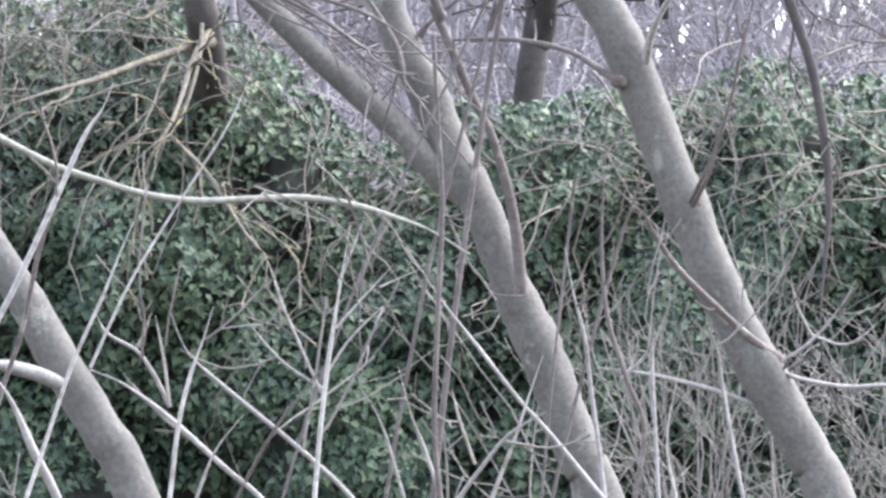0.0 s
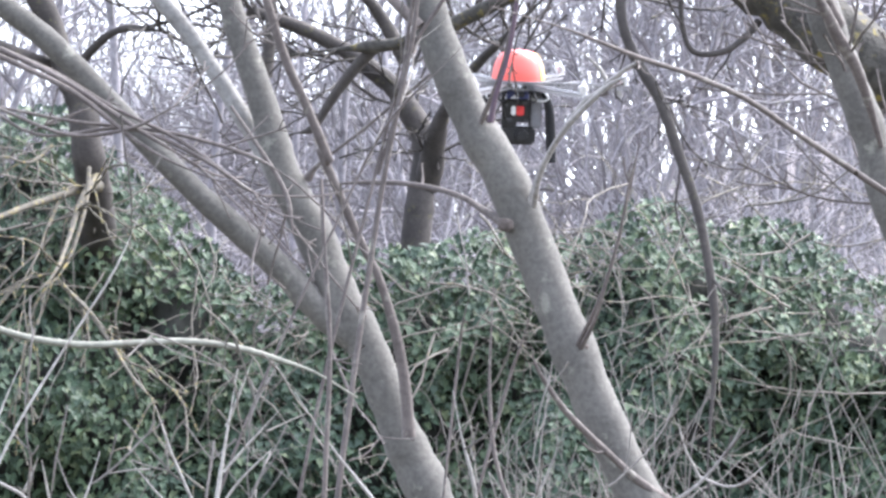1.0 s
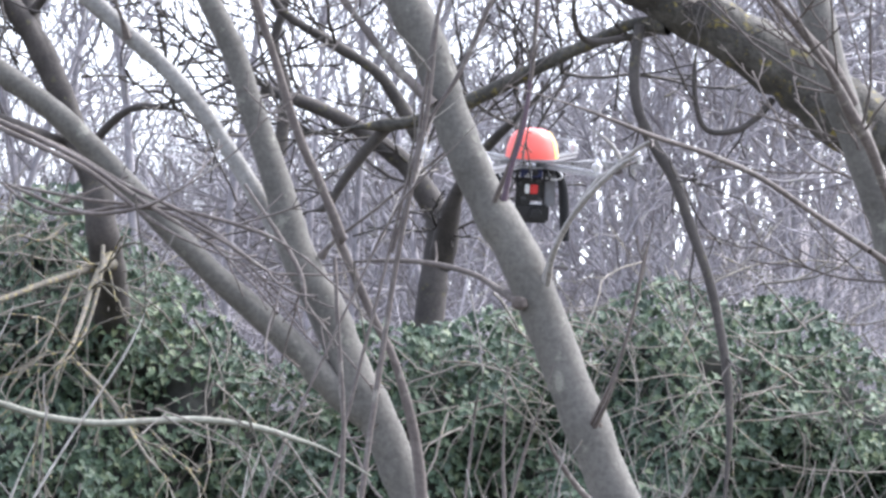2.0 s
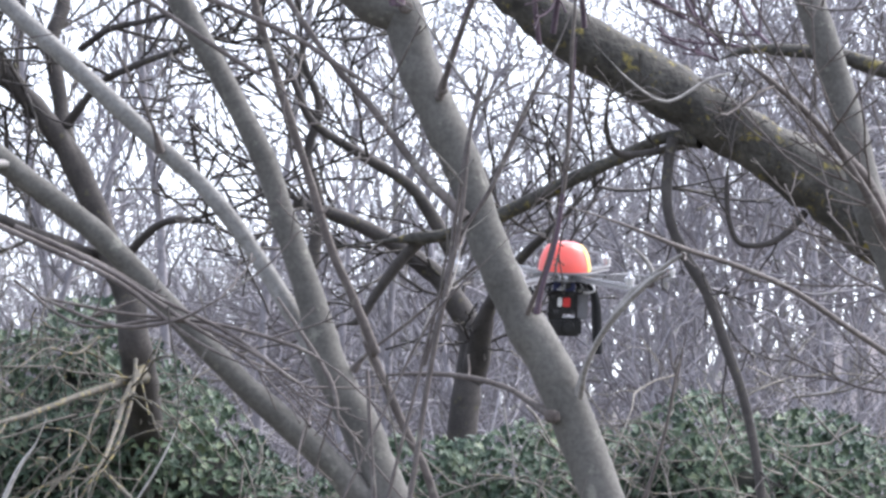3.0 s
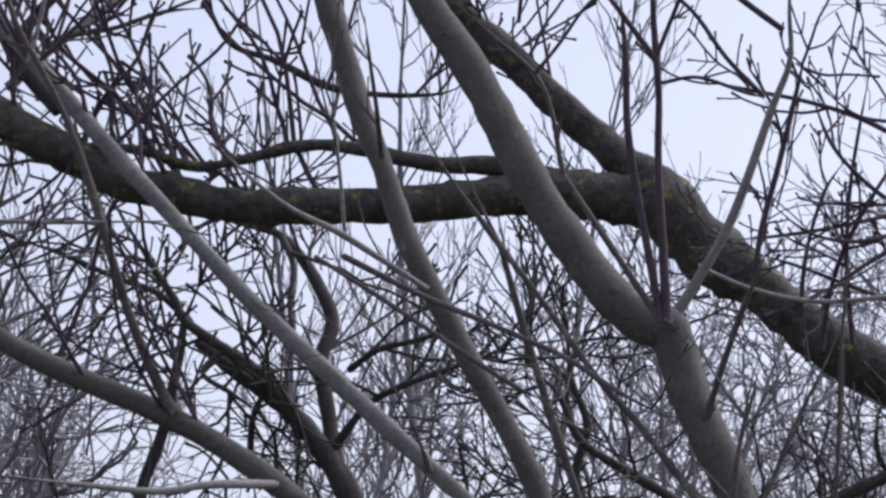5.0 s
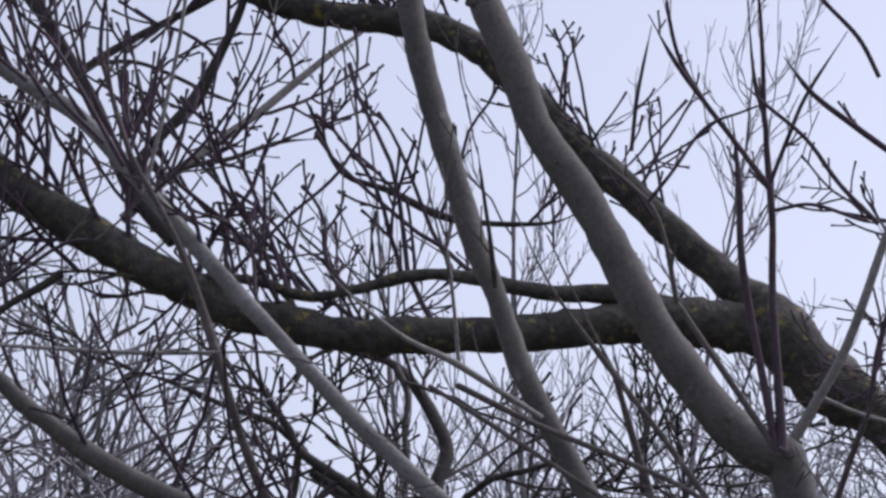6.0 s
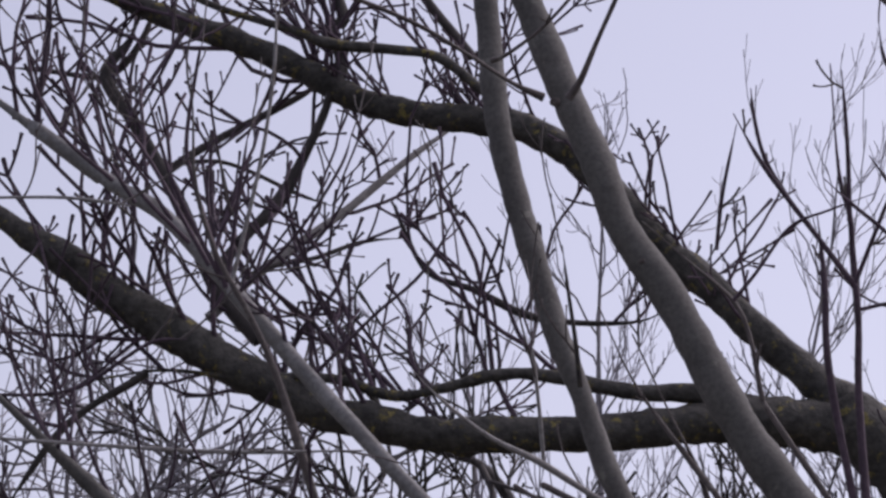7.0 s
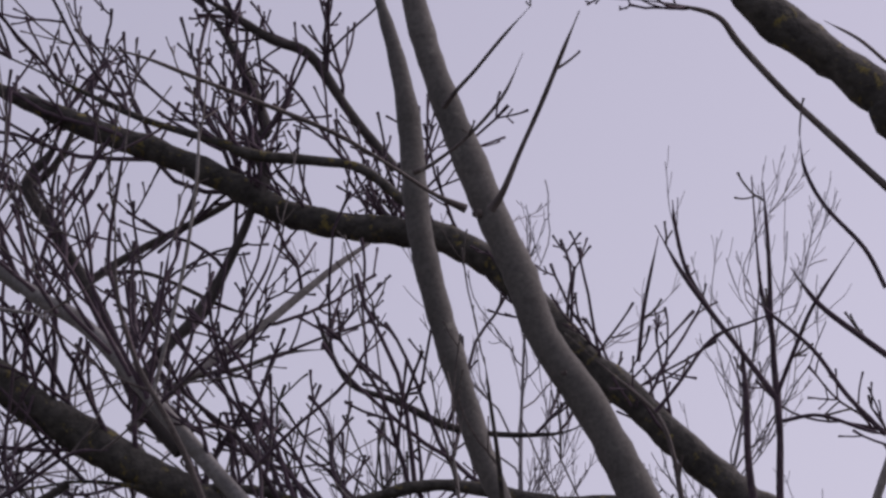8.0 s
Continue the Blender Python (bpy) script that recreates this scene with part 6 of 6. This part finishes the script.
def build_multicopter(place, turn):
    copter = thing("multicopter", place, "six-armed multicopter with an orange dome, hovering among branches", "drone")
    copter.matrix_basis = Matrix.Translation(place) @ turn
    # dome: a rounded cap, open below
    bm = bmesh.new()
    rings = []
    for i in range(13):
        a = i / 12 * math.pi / 2
        r, z = 0.103 * math.cos(a) ** 0.55, 0.112 * math.sin(a) ** 1.15 + 0.012
        rings.append([bm.verts.new((r * math.cos(t), r * math.sin(t), z)) for t in [k * math.tau / 32 for k in range(32)]] if i < 12 else [bm.verts.new((0, 0, z))])
    for a, b in zip(rings, rings[1:]):
        for k in range(32):
            if len(b) > 1:
                bm.faces.new((a[k], a[(k + 1) % 32], b[(k + 1) % 32], b[k]))
            else:
                bm.faces.new((a[k], a[(k + 1) % 32], b[0]))
    dome = part("dome", bm, ORANGE, copter, "glossy orange-red dome", True)
    # the sunlit side of the dome painted as a yellow patch, 2 mm proud
    bm = bmesh.new()
    rows = []
    for i in range(10):
        a = i / 12 * math.pi / 2
        r, z = 0.105 * math.cos(a) ** 0.55, 0.114 * math.sin(a) ** 1.15 + 0.012
        rows.append([bm.verts.new((r * math.cos(t), r * math.sin(t), z)) for t in [math.radians(-32 + 7 * k) for k in range(8)]])
    for a, b in zip(rows, rows[1:]):
        for k in range(7):
            bm.faces.new((a[k], a[k + 1], b[k + 1], b[k]))
    part("painted_highlight", bm, YELLOW, dome, "yellow-orange highlight painted on the dome", True)
    bm = bmesh.new()
    can(bm, 0.104, 0.102, 0.012, pose(0, 0, 0.012), 32)
    part("rim", bm, GREYP, dome)
    bm = bmesh.new()
    for z in (0.0, -0.022):
        can(bm, 0.098, 0.098, 0.004, pose(0, 0, z), 12)
    for k in range(6):
        can(bm, 0.005, 0.005, 0.024, pose(0.08 * math.cos(k * math.pi / 3), 0.08 * math.sin(k * math.pi / 3), -0.011), 8)
    part("centre_plates", bm, ALU, copter, "bare aluminium sandwich plates")
    # arms: pierced flat rails with a motor and a two-bladed propeller each
    for k in range(6):
        at = pose(0, 0, -0.011, 0, 0, 60 * k + 4)
        bm = bmesh.new()
        for y in (-0.011, 0.011):
            for z in (-0.008, 0.008):
                box(bm, (0.36, 0.0045, 0.0062), at @ pose(0.25, y, z), 0)
            for j in range(19):
                box(bm, (0.006, 0.0042, 0.018), at @ pose(0.078 + j * 0.0189, y, 0), 0)
        box(bm, (0.05, 0.026, 0.018), at @ pose(0.1, 0, 0), 0.002)
        box(bm, (0.045, 0.03, 0.004), at @ pose(0.42, 0, 0.006), 0.001)
        arm = part("arm", bm, ALU, copter, "pierced aluminium arm")
        bm = bmesh.new()
        can(bm, 0.016, 0.016, 0.014, at @ pose(0.42, 0, 0.014))
        can(bm, 0.0195, 0.0195, 0.018, at @ pose(0.42, 0, 0.031))
        can(bm, 0.010, 0.004, 0.022, at @ pose(0.42, 0, 0.051))
        part("motor", bm, SILVER, arm, "silver outrunner motor")
        bm = bmesh.new()
        for s in (0, 180):
            vs = [bm.verts.new(at @ pose(0.42, 0, 0.058) @ pose(0, 0, 0, 0, 0, 35 + 50 * k + s) @ Vector(p)) for p in
                  ((0.0, -0.006, 0), (0.05, -0.011, 0.003), (0.125, -0.004, 0.002), (0.125, 0.003, 0), (0.05, 0.009, -0.002), (0.0, 0.006, 0))]
            bm.faces.new(vs)
        bmesh.ops.solidify(bm, geom=bm.faces[:], thickness=0.0015)
        part("propeller", bm, GREYP, arm, "thin grey propeller")
    # black speed controllers packed round the hub, and looping leads
    for k in range(6):
        bm = bmesh.new()
        box(bm, (0.05, 0.034, 0.02), pose(0, 0, -0.036, 0, 0, 60 * k + 34) @ pose(0.078, 0, 0, 0, 14, 0), 0.004)
        part("speed_controller", bm, BLACK, copter, "black shrink-wrapped speed controller")
    for k, (material, label) in enumerate(((WHITE, "white looping lead"), (BLACK, "black looping lead"), (DIM, "dark grey lead"), (BLACK, "black looping lead"), (WHITE, "white looping lead"))):
        a = math.radians(200 + 34 * k)
        out = Vector((math.cos(a), math.sin(a)))
        q = spline([(out.x * r, out.y * r, z, 0.0035) for r, z in ((0.07, -0.02), (0.115, -0.034), (0.13, -0.058), (0.1, -0.07), (0.05, -0.062))])
        v, f = tube_arrays(q[None, :, :3], q[None, :, 3], 6)
        lead = new("lead", array_mesh("lead", v, f, material))
        lead.parent = copter
        tagged(lead, label)
    # hanging stack: battery, electronics, camera
    bm = bmesh.new()
    box(bm, (0.085, 0.11, 0.035), pose(0, 0, -0.046))
    part("battery", bm, BLUE, copter, "dark blue wrapped battery")
    bm = bmesh.new()
    box(bm, (0.012, 0.003, 0.006), pose(-0.012, -0.0565, -0.05), 0)
    box(bm, (0.03, 0.003, 0.005), pose(-0.012, -0.0565, -0.058), 0)
    part("battery_label", bm, WHITE, copter)
    bm = bmesh.new()
    box(bm, (0.10, 0.075, 0.088), pose(-0.004, 0.006, -0.112))
    for x in (-0.055, 0.05):
        box(bm, (0.008, 0.02, 0.19), pose(x, -0.03, -0.125))
    part("payload_frame", bm, BLACK, copter, "black electronics frame")
    bm = bmesh.new()
    box(bm, (0.03, 0.012, 0.036), pose(0.012, -0.036, -0.11))
    part("red_module", bm, RED, copter, "small red module")
    bm = bmesh.new()
    box(bm, (0.018, 0.012, 0.036), pose(-0.014, -0.036, -0.11))
    part("white_module", bm, WHITE, copter, "small white module")
    for x, z, w in ((-0.042, -0.09, 0.014), (0.03, -0.078, 0.02), (-0.03, -0.148, 0.024), (0.036, -0.15, 0.012)):
        bm = bmesh.new()
        box(bm, (w, 0.012, 0.012), pose(x, -0.038, z), 0.001)
        part("connector", bm, DIM, copter, "small dark connector")
    q = spline([(-0.05, -0.05, -0.03, 0.003), (-0.062, -0.055, -0.07, 0.003), (-0.05, -0.05, -0.12, 0.003), (-0.035, -0.045, -0.16, 0.003)])
    v, f = tube_arrays(q[None, :, :3], q[None, :, 3], 6)
    cable = new("cable", array_mesh("cable", v, f, BLACK))
    cable.parent = copter
    bm = bmesh.new()
    box(bm, (0.045, 0.07, 0.15), pose(0.075, 0.02, -0.105), 0.006)
    part("side_panel", bm, GREYP, copter, "grey side plate")
    camera_unit = bmesh.new()
    box(camera_unit, (0.135, 0.08, 0.072), pose(0.006, 0, -0.208), 0.01)
    box(camera_unit, (0.06, 0.05, 0.03), pose(-0.03, -0.01, -0.16), 0.006)
    can(camera_unit, 0.026, 0.024, 0.03, pose(0.02, -0.05, -0.205, 90), 20)
    unit_ob = part("camera_unit", camera_unit, BLACK, copter, "black camera in its mount")
    bm = bmesh.new()
    can(bm, 0.016, 0.016, 0.012, pose(0.02, -0.068, -0.205, 90), 16)
    part("lens", bm, BLACK, unit_ob, "small dark lens")
    bm = bmesh.new()
    can(bm, 0.004, 0.004, 0.02, pose(-0.02, 0, -0.252), 8)
    can(bm, 0.018, 0.006, 0.010, pose(-0.02, 0, -0.262), 12)
    part("mount_knob", bm, ALU, copter, "silver mount knob")
    # landing legs: padded tubes that curve out and down
    for s in (-1, 1):
        for y in (-0.03, 0.12):
            q = spline([(s * 0.075, y, -0.03, 0.011), (s * 0.105, y, -0.045, 0.013), (s * 0.128, y, -0.10, 0.015), (s * 0.138, y, -0.19, 0.0165), (s * 0.145, y, -0.31, 0.015)])
            v, f = tube_arrays(q[None, :, :3], q[None, :, 3], 10)
            me = array_mesh("landing_leg", v, f, FOAM)
            leg = new("landing_leg", me)
            leg.parent = copter
            tagged(leg, "curved leg padded with black foam")
    return copter


build_multicopter((0.733, 14.0, 3.301), pose(0, 0, 0, 13, 2, 0))
